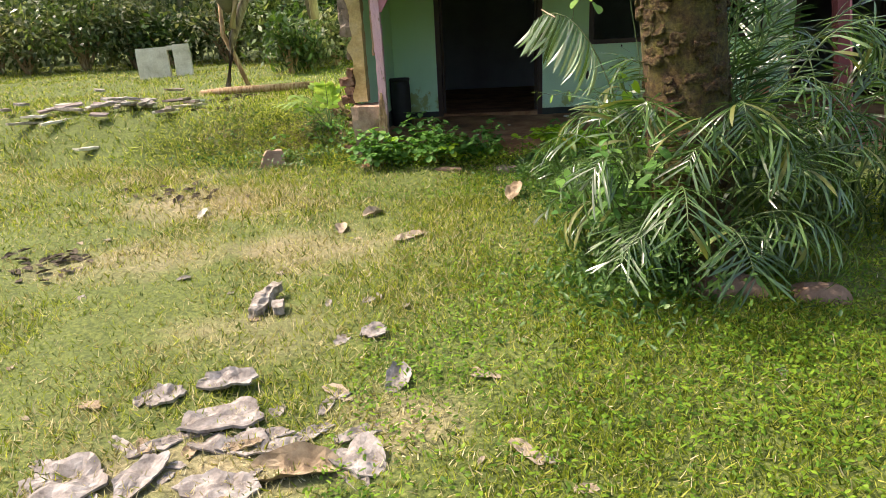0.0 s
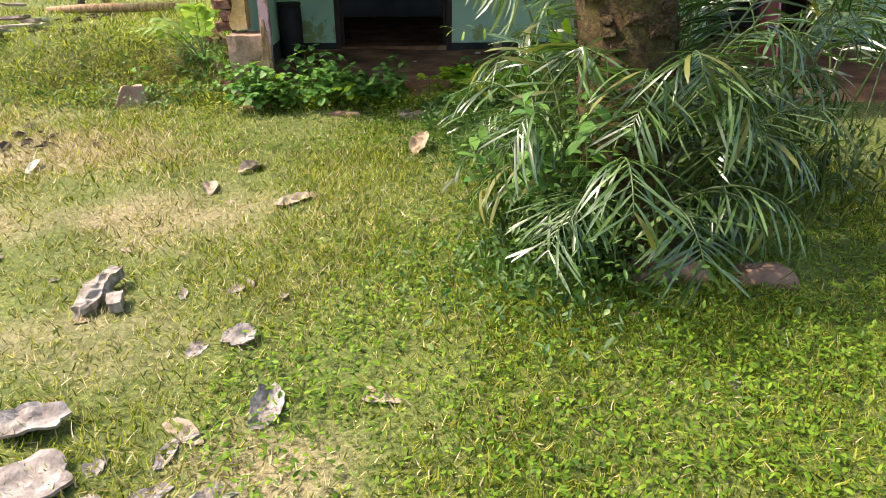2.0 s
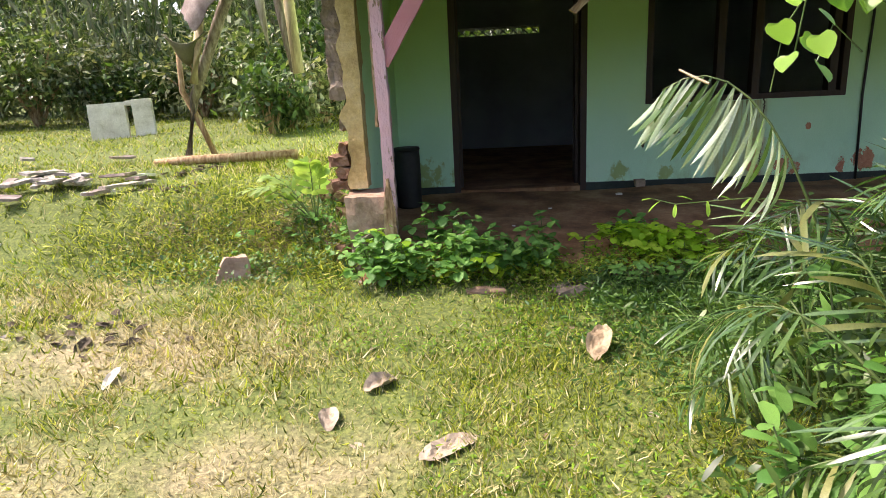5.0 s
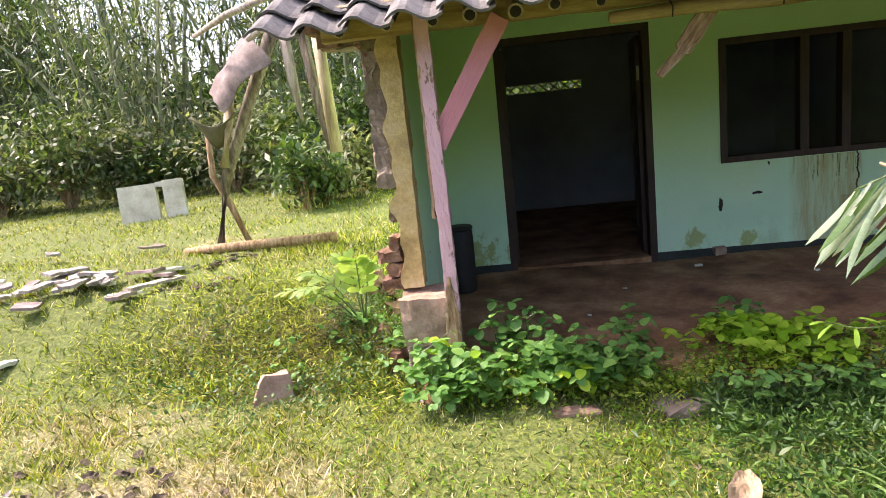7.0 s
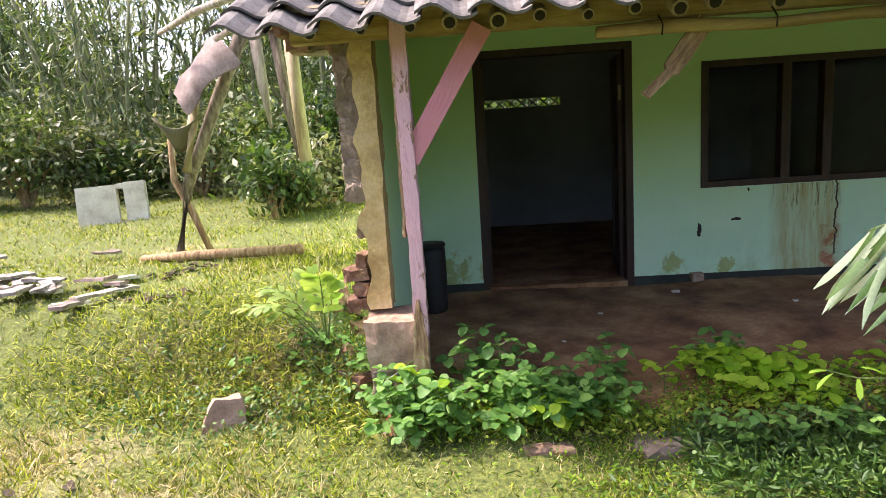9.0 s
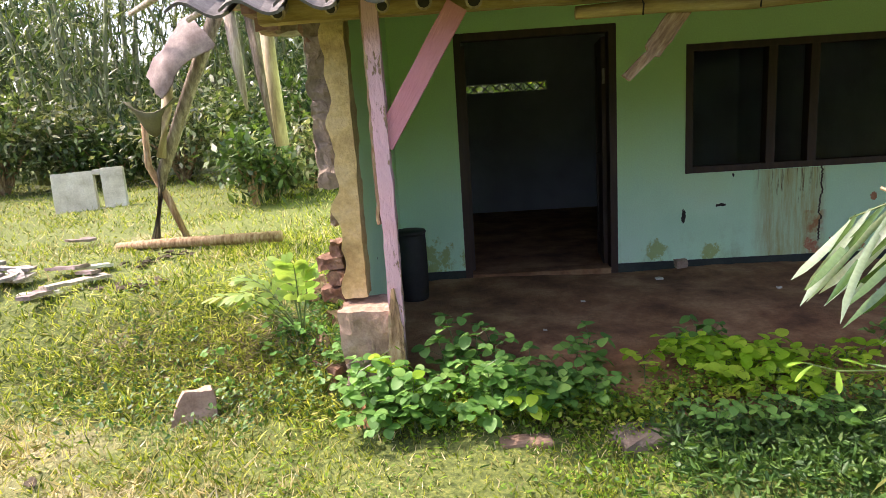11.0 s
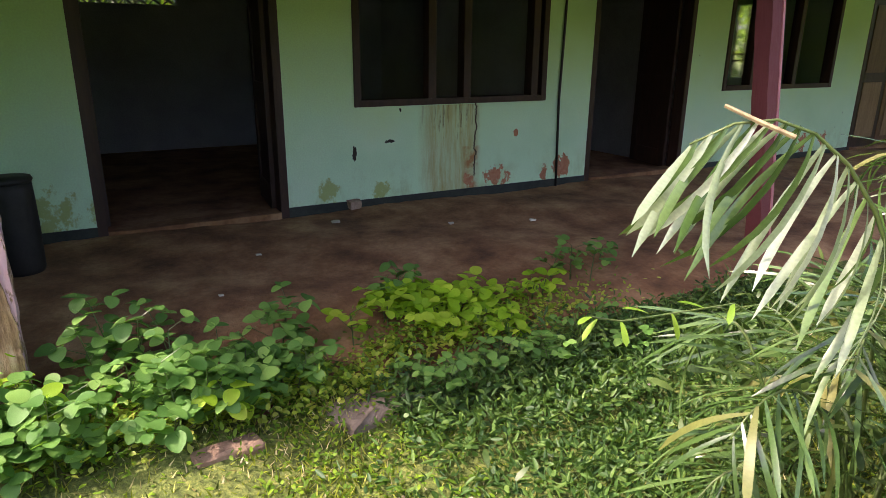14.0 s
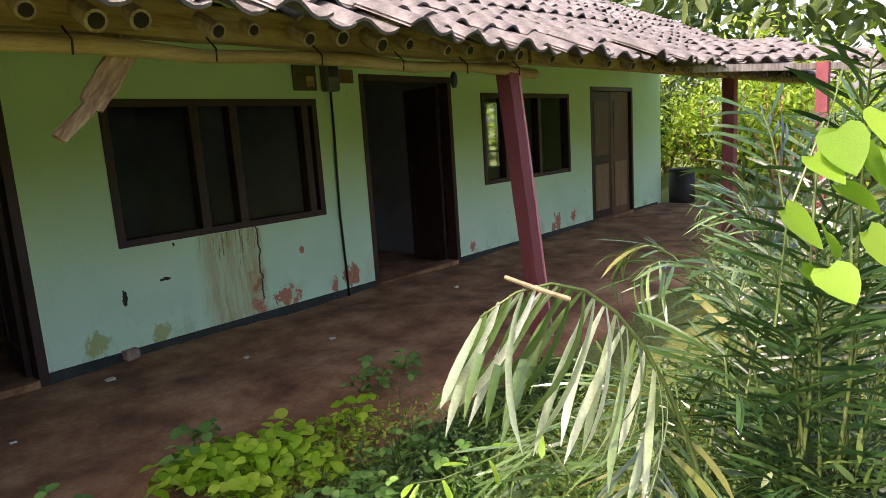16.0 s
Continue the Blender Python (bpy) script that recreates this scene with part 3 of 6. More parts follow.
# porch side wall; its top is added up to the roof to block sun
side = [(7.12, 0.3), (FRONT, 0.3), (FRONT, roof_z(FRONT) - 0.02), (7.12, roof_z(7.12) - 0.02)]
tagged(part("wall_porch_side", mesh("wall_porch_side", [(x, y, z) for x in (LEFT - 0.085, LEFT) for y, z in side], [(0, 1, 2, 3), (7, 6, 5, 4), (0, 4, 5, 1), (1, 5, 6, 2), (2, 6, 7, 3), (3, 7, 4, 0)]), WALL), "green painted inner face of the porch side wall", "wall", kind="structure")
for k, (a, b) in enumerate(((LEFT, DOOR1[0]), (DOOR1[1], DOOR2[0]), (DOOR2[1], DOOR3[0]), (DOOR3[1], RIGHT))):
    tagged(part(f"baseboard_{k + 1}", boxes(((a + (0.0 if k else 0.004), FRONT - 0.006, 0.25), (b, FRONT + 0.002, 0.505 - 0.01 * k)), bevel=0.002), BAND), "black painted base band of the wall", "baseboard", kind="structure")
tagged(part("baseboard_side", boxes(((LEFT - 0.002, 7.14, 0.3), (LEFT + 0.005, FRONT - 0.008, 0.60))), BAND), "dark damp base band of the side wall", "baseboard", kind="structure")


# ---- broken end of the porch wall ----
def porch_wall_end():
    t = thing("broken_wall_end", (-0.6, 7.03, 0.85), "ochre plastered end of a crumbling brick wall", "wall end")
    at = Vector((-0.6, 7.03, 0.85))
    bm = rough_box((-0.03, -0.07, 0.02), (0.085, 0.08, 1.72), 6, 0.008, 3, 12)
    for v in bm.verts:
        if v.co.x < 0.0:
            v.co.x += 0.055 * noise.noise(Vector((3, 1, v.co.z * 7)))
    part("plaster_face", bm, TANWALL, t)
    # ragged brickwork behind the plaster
    widths = [0.10, 0.07, 0.12, 0.03, 0.0, 0.02, 0.0, 0.0, 0.03, 0.02, 0.06, 0.05, 0.05, 0.04, 0.03, 0.05, 0.07, 0.08, 0.08, 0.10, 0.14]
    for k, w in enumerate(widths):
        z = 0.005 + 0.082 * k
        if w <= 0.0:
            continue
        bm = rough_box((-0.062 - w, -0.045 + 0.012 * (k % 3), z), (-0.04, 0.10, z + 0.068), 3, 0.020, k, 16)
        part("brick", bm, BRICK if k < 5 or k > 15 else MORTAR, t)
    bm = rough_box((-0.125, -0.045, 0.62), (-0.01, 0.1, 1.70), 6, 0.026, 8, 11)
    part("mortar_bed", bm, MORTAR, t)
    # toothed bricks hanging under the roof
    for k, (x, z, w) in enumerate(((-0.20, 1.58, 0.2), (-0.24, 1.66, 0.22), (-0.31, 1.60, 0.2), (-0.27, 1.50, 0.16), (-0.17, 1.49, 0.12), (-0.40, 1.66, 0.2), (-0.44, 1.58, 0.18), (-0.36, 1.52, 0.18), (-0.22, 1.42, 0.14), (-0.32, 1.43, 0.12))):
        part("brick", rough_box((x - w / 2, 0.03 * (k % 3), z), (x + w / 2, 0.22 + 0.03 * (k % 2), z + 0.072), 2, 0.011, 30 + k, 14), BRICK if k % 2 else MORTAR, t)
    p = thing("plinth_block", (-0.51, 6.93, 0.35), "cracked pinkish rendered plinth block under the wall end", "plinth")
    bm = rough_box((-0.14, -0.15, -0.1), (0.13, 0.17, 0.49), 4, 0.016, 5, 8)
    for v in bm.verts:
        taper = 1 - 0.16 * min(1.0, max(0.0, (0.36 - v.co.z) / 0.2))
        v.co.x, v.co.y = v.co.x * taper, v.co.y * taper
    part("render_coat", bm, STONE, p)
    part("broken_base", rough_box((-0.125, -0.142, -0.1), (0.118, 0.152, 0.22), 4, 0.022, 14, 11), MORTAR, p, "dark crumbled base")
    r = thing("brick_rubble", (-0.85, 7.1, 0.5), "heap of broken red bricks beside the wall end", "rubble")
    for k in range(9):
        x, y = RNG.uniform(-0.2, 0.12), RNG.uniform(-0.05, 0.75)
        z = gz(-0.85 + x, 7.1 + y) - 0.5 + RNG.uniform(-0.02, 0.06)
        ob = part("brick", rough_box((-0.08, -0.045, -0.032), (0.08, 0.045, 0.032), 3, 0.016, 60 + k, 12), BRICK, r)
        ob.matrix_basis = pose(x, y, z, RNG.uniform(-30, 30), RNG.uniform(-30, 30), RNG.uniform(0, 180))


porch_wall_end()


# ---- porch posts, beam, braces ----
def pink_post():
    t = thing("porch_post", (-0.350, 6.80, 0.34), "peeling pink wooden post with a splintered rotten foot", "post")
    bm = rough_box((-0.036, -0.04, -0.1), (0.036, 0.04, 2.02), 6, 0.006, 2, 12)
    for v in bm.verts:
        v.co.x += 0.008 * math.sin(v.co.z * 2.2)
    part("shaft", bm, PINK, t)
    bm = rough_box((-0.050, -0.036, 0.95), (-0.033, 0.036, 2.0), 5, 0.009, 12, 18)
    part("split_edge", bm, ROTWOOD, t, "raw split brown edge")
    bm = rough_box((-0.041, -0.049, -0.1), (0.039, -0.035, 0.62), 5, 0.010, 22, 14)
    for v in bm.verts:
        if v.co.z > 0.40:
            v.co.x = v.co.x * max(0.15, 1 - (v.co.z - 0.40) * 3.4)
    part("bare_foot", bm, ROTWOOD, t, "bare splintered wood")
    b = thing("porch_brace", (-0.31, 6.80, 1.76), "pink painted diagonal brace board under the beam", "brace")
    d = Vector((0.33, 0.0, 0.52))
    ob = part("board", rough_box((-0.052, -0.018, -0.10), (0.052, 0.018, d.length + 0.02), 4, 0.003, 7), PINKTOP, b)
    ob.matrix_basis = pose(0.02, 0, 0, 0, math.degrees(math.atan2(d.x, d.z)), 0)
    s = thing("broken_brace", (0.865, 6.84, 1.90), "snapped splintered brace stub hanging from the beam", "brace")
    d = Vector((0.24, -0.02, 0.32))
    bm = rough_box((-0.045, -0.016, 0.0), (0.045, 0.016, d.length + 0.04), 5, 0.006, 9, 14)
    for v in bm.verts:
        if v.co.z < 0.16:
            v.co.x = v.co.x * 0.5 - 0.03 + 0.19 * v.co.z
    ob = part("board", bm, ROTWOOD, s)
    ob.matrix_basis = pose(0, 0, 0, 0, math.degrees(math.atan2(d.x, d.z)), 0)


pink_post()


def red_post(x, y, z0, z1, w, label, lean=0):
    t = thing("porch_post", (x, y, z0), label, "post", "porch posts")
    t.rotation_euler.y = radians(lean)
    part("shaft", rough_box((-w / 2, -w / 2, -0.08), (w / 2, w / 2, z1 - z0), 5, 0.004, int(x * 7), 10), REDPOST, t)
    # pink strip colours the edge where light catches the near post
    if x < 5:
        part("lit_edge", rough_box((w / 2 - 0.012, -w / 2 - 0.006, -0.05), (w / 2 + 0.006, w / 2 - 0.02, z1 - z0 - 0.02), 4, 0.002, 4), PINKTOP, t, "lighter pink strip painted as the sunlit edge")


red_post(3.80, 6.83, 0.38, 2.27, 0.105, "dull red painted timber porch post leaning slightly", -9)
red_post(7.9, 6.83, 0.40, 2.34, 0.13, "dull red far porch post in dappled light")
red_post(7.72, 5.86, 0.30, 2.34, 0.11, "dull red post carrying the projecting porch roof")

t = thing("porch_beam", (1.4, 6.86, 2.29), "yellowed timber beam along the porch eave", "beam")
part("timber", rough_box((-2.3, -0.03, -0.01), (2.35, 0.05, 0.13), 5, 0.006, 6, 7), BEAM, t)
t = thing("eave_batten", (2.2, 6.80, 2.19), "split yellow bamboo batten tied below the beam", "batten")
part("pole", bar([(-1.6 + 0.4 * k, 0.008 * math.sin(k), 0.035 + 0.012 * math.sin(2.2 * k)) for k in range(9)], [0.03 + 0.006 * math.sin(1.9 * k) for k in range(9)], 8), BEAM, t, smooth=True)
for k in range(6):
    part("tie", bar([(-1.3 + 0.53 * k, -0.037, 0.0), (-1.295 + 0.53 * k, -0.034, 0.05), (-1.3 + 0.53 * k, 0.02, 0.1)], 0.004, 5), BLACKHOLE, t)
t = thing("porch_beam", (7.2, 6.86, 2.29), "grey timber beam along the far porch eave", "beam")
part("timber", rough_box((-3.4, -0.03, 0.0), (4.2, 0.05, 0.12), 5, 0.006, 16, 7), BEAM, t)


# ---- roof ----
def rafters():
    xs = [-0.78, -0.53, -0.29, -0.10, 0.13, 0.33, 0.55, 0.78, 0.97, 1.15, 1.42, 1.62, 1.86, 2.1, 2.3, 2.55, 2.8, 3.05, 3.3, 3.55]
    xs += [3.9 + 0.42 * k for k in range(18)]
    for k, x in enumerate(xs):
        y0 = 6.74 + 0.03 * math.sin(3 * k)
        r = 0.036 + 0.006 * math.sin(5 * k)
        t = thing("bamboo_rafter", (x, y0, roof_z(y0) - 0.135), "hollow dry bamboo rafter below the tiles", "rafter", "roof rafters")
        end = (0.02 * math.sin(k), 4.0, 4.0 * SLOPE)
        part("pole", bar([(0, 0, 0), (end[0] / 2, 2.0, 2.0 * SLOPE), end], r, 10, True), BAMBOO, t, smooth=False)
        # black disc on the capped pole end, coloured as the shade inside
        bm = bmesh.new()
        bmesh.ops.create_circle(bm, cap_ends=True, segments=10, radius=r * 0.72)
        ob = part("hollow", bm, BLACKHOLE, t, "black disc painted as shade in the hollow end")
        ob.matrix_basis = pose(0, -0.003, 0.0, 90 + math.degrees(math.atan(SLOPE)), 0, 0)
    for k, s in enumerate(np.arange(0.15, 4.2, 0.42)):
        y = EAVE_Y + 0.2 + s
        ob = part("roof_batten", bar([(-0.95, y, roof_z(y) - 0.028), (5, y, roof_z(y) - 0.034), (11.3, y, roof_z(y) - 0.028)], 0.014, 6), BAMBOO)
        tagged(ob, "thin split bamboo batten under the roof tiles", "batten", "roof battens")


rafters()


def tile_mesh(name, length=0.40, w=0.25, seed=0):
    """A clay tile: a raised roll beside a shallow pan, with thickness."""
    prof = []
    for k in range(9):
        u = k / 8
        prof.append(((u - 0.5) * w * 1.08, 0.038 * math.sin(math.pi * min(u / 0.55, 1.0)) - 0.022 * math.sin(math.pi * max(0.0, (u - 0.55) / 0.45))))
    verts, faces = [], []
    for layer, dz in ((0, 0.0), (1, -0.014)):
        for j in range(2):
            for x, z in prof:
                verts.append((x, j * length, z + dz + 0.026 * (1 - j)))
    n = len(prof)
    for k in range(n - 1):
        faces.append((k, k + 1, n + k + 1, n + k))
        faces.append((2 * n + k + 1, 2 * n + k, 3 * n + k, 3 * n + k + 1))
        faces.append((k + 1, k, 2 * n + k, 2 * n + k + 1))
    me = mesh(name, verts, faces, False)
    return me


def roof():
    pitch = math.degrees(math.atan(SLOPE))
    step, w = 0.30, 0.235
    tile = tile_mesh("tile")
    tile.materials.append(TILE)
    root = new("roof")
    tagged(root, "low clay tile roof, weathered grey-pink, uneven along the eave", "roof", kind="structure")
    rest_v, rest_f = [], []
    tv = [v.co.copy() for v in tile.vertices]
    tf = [tuple(p.vertices) for p in tile.polygons]
    rows = int((RIDGE_Y - EAVE_Y) / math.cos(radians(pitch)) / step) + 1
    count = 0
    for r in range(rows):
        for c in range(int(12.6 / w)):
            x = -1.05 + w * c
            s = r * step
            if x < -0.45 and s > 2.4 + 0.7 * math.sin(c * 3.0):
                continue
            y, z = EAVE_Y + s * math.cos(radians(pitch)), EAVE_Z + s * math.sin(radians(pitch))
            sag = 0.02 * math.sin(1.3 * x) - 0.012 * math.cos(0.7 * x + r)
            jit = RNG.normal(0, 1, 4)
            push = (0.07 if r == 0 else 0.012) * jit[0]
            m = pose(x + 0.006 * jit[1], y + push * 0.6, z + sag + 0.004 * jit[2], pitch + 1.2 * jit[3], 1.6 * jit[2], (5.0 if r == 0 else 1.5) * jit[1])
            if r < 5 and x < 8.5 and count < 290 and (r < 4 or x > 1.0):
                ob = new("tile", tile)
                ob.parent, ob.matrix_basis = root, m
                count += 1
            else:
                b = len(rest_v)
                rest_v.extend(m @ v for v in tv)
                rest_f.extend(tuple(b + i for i in f) for f in tf)
    ob = part("upper_tiles", mesh("upper_tiles", rest_v, rest_f), TILE, root)
    tagged(ob, kind="stuff")
    back = [(-0.9, RIDGE_Y, RIDGE_Z - 0.0), (11.5, RIDGE_Y, RIDGE_Z - 0.0), (11.5, 15.2, 2.36), (-0.9, 15.2, 2.36)]
    verts = [(x, y, z + d) for d in (0, -0.04) for x, y, z in back]
    part("rear_slope", mesh("rear_slope", verts, [(0, 1, 2, 3), (7, 6, 5, 4), (0, 4, 5, 1), (1, 5, 6, 2), (2, 6, 7, 3), (3, 7, 4, 0)]), TILE, root)
    # sheet added under the tiles only to keep daylight out between them
    y0 = EAVE_Y + 0.45
    verts = [(x, y, roof_z(y) + 0.004 + d) for d in (0, -0.012) for x, y in ((-0.8, y0), (11.3, y0), (11.3, RIDGE_Y), (-0.8, RIDGE_Y))]
    part("light_block", mesh("light_block", verts, [(0, 1, 2, 3), (7, 6, 5, 4), (0, 4, 5, 1), (1, 5, 6, 2), (2, 6, 7, 3), (3, 7, 4, 0)]), BOARD, root)
    for k in range(30):
        bm = bar([(0, 0, 0), (0.44, 0, 0)], 0.085, 10)
        ob = part("ridge_tile", bm, TILE, root)
        ob.matrix_basis = pose(-0.6 + 0.41 * k, RIDGE_Y, RIDGE_Z + 0.02 + 0.008 * math.sin(4 * k), 0, 1.5 * math.sin(3 * k), 0)
    # projecting roof over the far porch
    root2 = new("porch_roof_far")
    tagged(root2, "projecting clay tile roof over the far end of the porch", "roof", kind="structure")
    yaw = math.degrees(math.atan2(5.35 - 6.7, 9.3 - 6.1))
    base = pose(6.15, 6.62, 2.36, 0, 0, yaw)
    for r in range(6):
        for c in range(15):
            jit = RNG.normal(0, 1, 3)
            ob = new("tile", tile)
            ob.parent = root2
            ob.matrix_basis = base @ pose(0.1 + w * c, 0.28 * r + 0.015 * jit[0], 0.075 * r + 0.01 * jit[1], 15 + jit[2], jit[0], jit[1])
    ob = part("edge_board", boxes(((0, -0.02, -0.09), (3.6, 0.02, -0.02)), bevel=0.004), GREYWOOD, root2)
    ob.matrix_basis = base
    ob = part("end_board", boxes(((-0.32, -0.05, -0.03), (0.12, 0.03, 0.07)), bevel=0.006), BOARD, root2, "mossy green end board")
    ob.matrix_basis = base


roof()


# ---- doors and windows ----
def door_frame(name, span, top, label):
    a, b = span
    t = thing(name, ((a + b) / 2, FRONT + 0.03, FLOOR_Z), label, "door", kind="structure")
    h, half = top - FLOOR_Z, (b - a) / 2
    part("jamb", boxes(((-half, -0.035, -0.1), (-half + 0.06, 0.10, h)), bevel=0.004), DARKWOOD, t)
    part("jamb", boxes(((half - 0.06, -0.035, -0.1), (half, 0.10, h)), bevel=0.004), DARKWOOD, t)
    part("head", boxes(((-half + 0.06, -0.035, h - 0.06), (half - 0.06, 0.10, h)), bevel=0.004), DARKWOOD, t)
    part("threshold", rough_box((-half + 0.06, -0.05, -0.06), (half - 0.06, 0.12, 0.035), 3, 0.006, 5), DIRT, t, "worn earthen sill")
    return t, half, h


def open_leaf(t, half, h, side, turn, material, panels=2):
    """A leaf swung into the room."""
    w = half * 0.9
    bm = boxes(((0, -0.018, 0.02), (0.09, 0.018, h - 0.08)), ((w - 0.09, -0.018, 0.02), (w, 0.018, h - 0.08)), bevel=0.003)
    for z0, z1 in ((0.02, 0.2), (0.85, 0.97), (h - 0.2, h - 0.08)):
        add_box(bm, (0.09, -0.017, z0), (w - 0.09, 0.017, z1), 0.003)
    leaf = part("leaf", bm, material, t)
    leaf.matrix_basis = pose(side * (half - 0.07), 0.12, 0, 0, 0, turn)
    for z0, z1 in ((0.2, 0.85), (0.97, h - 0.2)):
        part("panel", boxes(((0.09, -0.006, z0), (w - 0.09, 0.006, z1))), material, leaf)
    return leaf


d, half, h = door_frame("door_1", DOOR1, 2.44, "dark brown open double doorway into a black room")
open_leaf(d, half, h, 1, 84, DARKWOOD)
open_leaf(d, half, h, -1, 96, DARKWOOD)
part("bolt_plate", boxes(((half - 0.115, -0.038, 1.55), (half - 0.095, -0.03, 1.67)), bevel=0.002), GREYWOOD, d, "pale metal bolt plate")
d, half, h = door_frame("door_2", DOOR2, 2.47, "dark brown open doorway with one leaf swung inwards")
open_leaf(d, half, h, 1, 80, DARKWOOD)
d, half, h = door_frame("door_3", DOOR3, 2.42, "closed brown wooden door with tan lower panel")
for s in (-1, 1):
    leaf = part("leaf", boxes(((-0.31, -0.02, 0.03), (0.31, 0.02, h - 0.065)), bevel=0.003), DARKWOOD if s < 0 else DOORWOOD, d)
    leaf.matrix_basis = pose(s * 0.315, 0.03, 0)
    part("panel", boxes(((-0.22, -0.028, 0.98), (0.22, -0.016, h - 0.2)), bevel=0.006), DOORWOOD, leaf)
    part("panel", boxes(((-0.22, -0.028, 0.15), (0.22, -0.016, 0.86)), bevel=0.006), DOORPANEL, leaf, "tan lower panel")


def window(name, span, z0, z1, splits, label):
    a, b = span
    t = thing(name, ((a + b) / 2, FRONT, z0), label, "window", kind="structure")
    half, h = (b - a) / 2, z1 - z0
    fr = part("window_frame", boxes(((-half, -0.015, 0), (-half + 0.055, 0.11, h)), ((half - 0.055, -0.015, 0), (half, 0.11, h)),
              ((-half + 0.055, -0.013, h - 0.055), (half - 0.055, 0.11, h)), ((-half + 0.055, -0.013, 0), (half - 0.055, 0.11, 0.05)), bevel=0.003), DARKWOOD, t)
    xs = [-half + 0.055] + [-half + 2 * half * s for s in splits] + [half - 0.055]
    for s in splits:
        x = -half + 2 * half * s
        part("mullion", boxes(((x - 0.035, -0.008, 0.05), (x + 0.035, 0.10, h - 0.055)), bevel=0.003), DARKWOOD, t)
    for u, v in zip(xs, xs[1:]):
        ob = part("pane", boxes(((u + 0.03, 0.055, 0.06), (v - 0.03, 0.059, h - 0.06))), GLASS, t)
        ob.visible_shadow = False
    return t


window("window_1", WIN1, 1.22, 2.24, (0.37, 0.55, 0.93), "wide dark brown timber window with dusty black panes")
window("window_2", WIN2, 1.25, 2.31, (0.24, 0.62), "dark brown timber window, one bay seen through to daylight")
t = thing("window_3", (RIGHT + 0.08, 12.325, HOLE_Z[0]), "small barred gable window open to daylight", "window", kind="structure")
for y in (-0.40, -0.05, 0.15, 0.40):
    part("bar", boxes(((-0.03, y - 0.018, 0), (0.03, y + 0.018, 1.28)), bevel=0.003), DARKWOOD, t)
for z in (0.3, 0.42):
    part("bar", boxes(((-0.026, -0.42, z - 0.018), (0.026, 0.42, z + 0.018)), bevel=0.003), DARKWOOD, t)


def fretwork():
    """Pierced vent blocks above the rear door height."""
    for x0, x1, z0, z1 in VENTS:
        t = thing("vent_blocks", ((x0 + x1) / 2, BACK + 0.08, (z0 + z1) / 2), "row of pierced concrete vent blocks letting daylight in", "vent")
        n = max(2, round((x1 - x0) / 0.155))
        w, hh = (x1 - x0) / n, (z1 - z0) / 2
        for k in range(n):
            cx = -(x1 - x0) / 2 + w * (k + 0.5)
            bm = bmesh.new()
            for a in (45, -45):
                q = pose(cx, 0, 0, 0, a, 0)
                m0 = len(bm.verts)
                add_box(bm, (-0.012, -0.05, -w * 0.62), (0.012, 0.05, w * 0.62))
                bm.verts.ensure_lookup_table()
                for v in bm.verts[m0:]:
                    v.co = q @ v.co
                    v.co.z = max(-hh, min(hh, v.co.z))
            bmesh.ops.create_icosphere(bm, subdivisions=1, radius=0.026, matrix=Matrix.Translation((cx, 0, 0)) @ Matrix.Diagonal((1, 2, 1, 1)))
            part("block", bm, INNER, t)


fretwork()

# ---- fittings on the front wall ----
t = thing("meter_board", (3.57, FRONT - 0.012, 2.41), "dark olive meter board high on the wall", "board")
part("panel", boxes(((-0.12, -0.012, -0.1), (0.12, 0.012, 0.11)), bevel=0.003), BOARD, t)
part("stain", boxes(((0.01, -0.016, -0.07), (0.09, -0.012, 0.02)), bevel=0.001), BEAM, t, "yellow stain")
t = thing("electric_meter", (3.82, FRONT - 0.05, 2.42), "grey electric meter box with a cable running down", "meter")
part("case", boxes(((-0.075, -0.05, -0.12), (0.075, 0.05, 0.12)), bevel=0.012), GREYMETAL, t)
part("cover", boxes(((-0.05, -0.062, 0.0), (0.05, -0.05, 0.09)), bevel=0.004), BLACKPLASTIC, t)
part("cable", bar([(0.01, 0.02, -0.12), (0.02, 0.035, -0.5), (0.0, 0.035, -1.2), (0.025, 0.035, -2.02)], 0.012, 6), CABLE, t, smooth=True)
t = thing("junction_board", (4.03, FRONT - 0.012, 2.44), "brown wooden junction board on the wall", "board")
part("panel", boxes(((-0.09, -0.012, -0.06), (0.09, 0.012, 0.06)), bevel=0.003), DOORWOOD, t)
t = thing("lamp_holder", (3.02, 6.87, 2.12), "black lamp holder hanging on a wire", "lamp")
part("holder", bar([(0, 0, 0.0), (0, 0, 0.03), (0, 0, 0.07), (0, 0, 0.09)], [0.012, 0.022, 0.02, 0.008], 10), BLACKPLASTIC, t, smooth=True)
part("wire", bar([(0, 0, 0.09), (0.005, 0, 0.15), (0, 0, 0.22)], 0.003, 5), CABLE, t)

# ---- things on the porch ----
t = thing("plastic_drum", (-0.405, 8.5, 0.42), "black plastic drum standing against the porch wall", "drum")
part("body", bar([(0, 0, 0), (0, 0, 0.02), (0, 0, 0.15), (0, 0, 0.3), (0, 0, 0.45), (0, 0, 0.53)], [0.105, 0.113, 0.116, 0.118, 0.116, 0.112], 24), BLACKPLASTIC, t, smooth=True)
part("rim", bar([(0, 0, 0.515), (0, 0, 0.53), (0, 0, 0.545)], [0.115, 0.122, 0.115], 24), BLACKPLASTIC, t, smooth=True)
t = thing("plastic_drum", (11.35, 8.7, 0.4), "dark drum beside the far end of the wall", "drum")
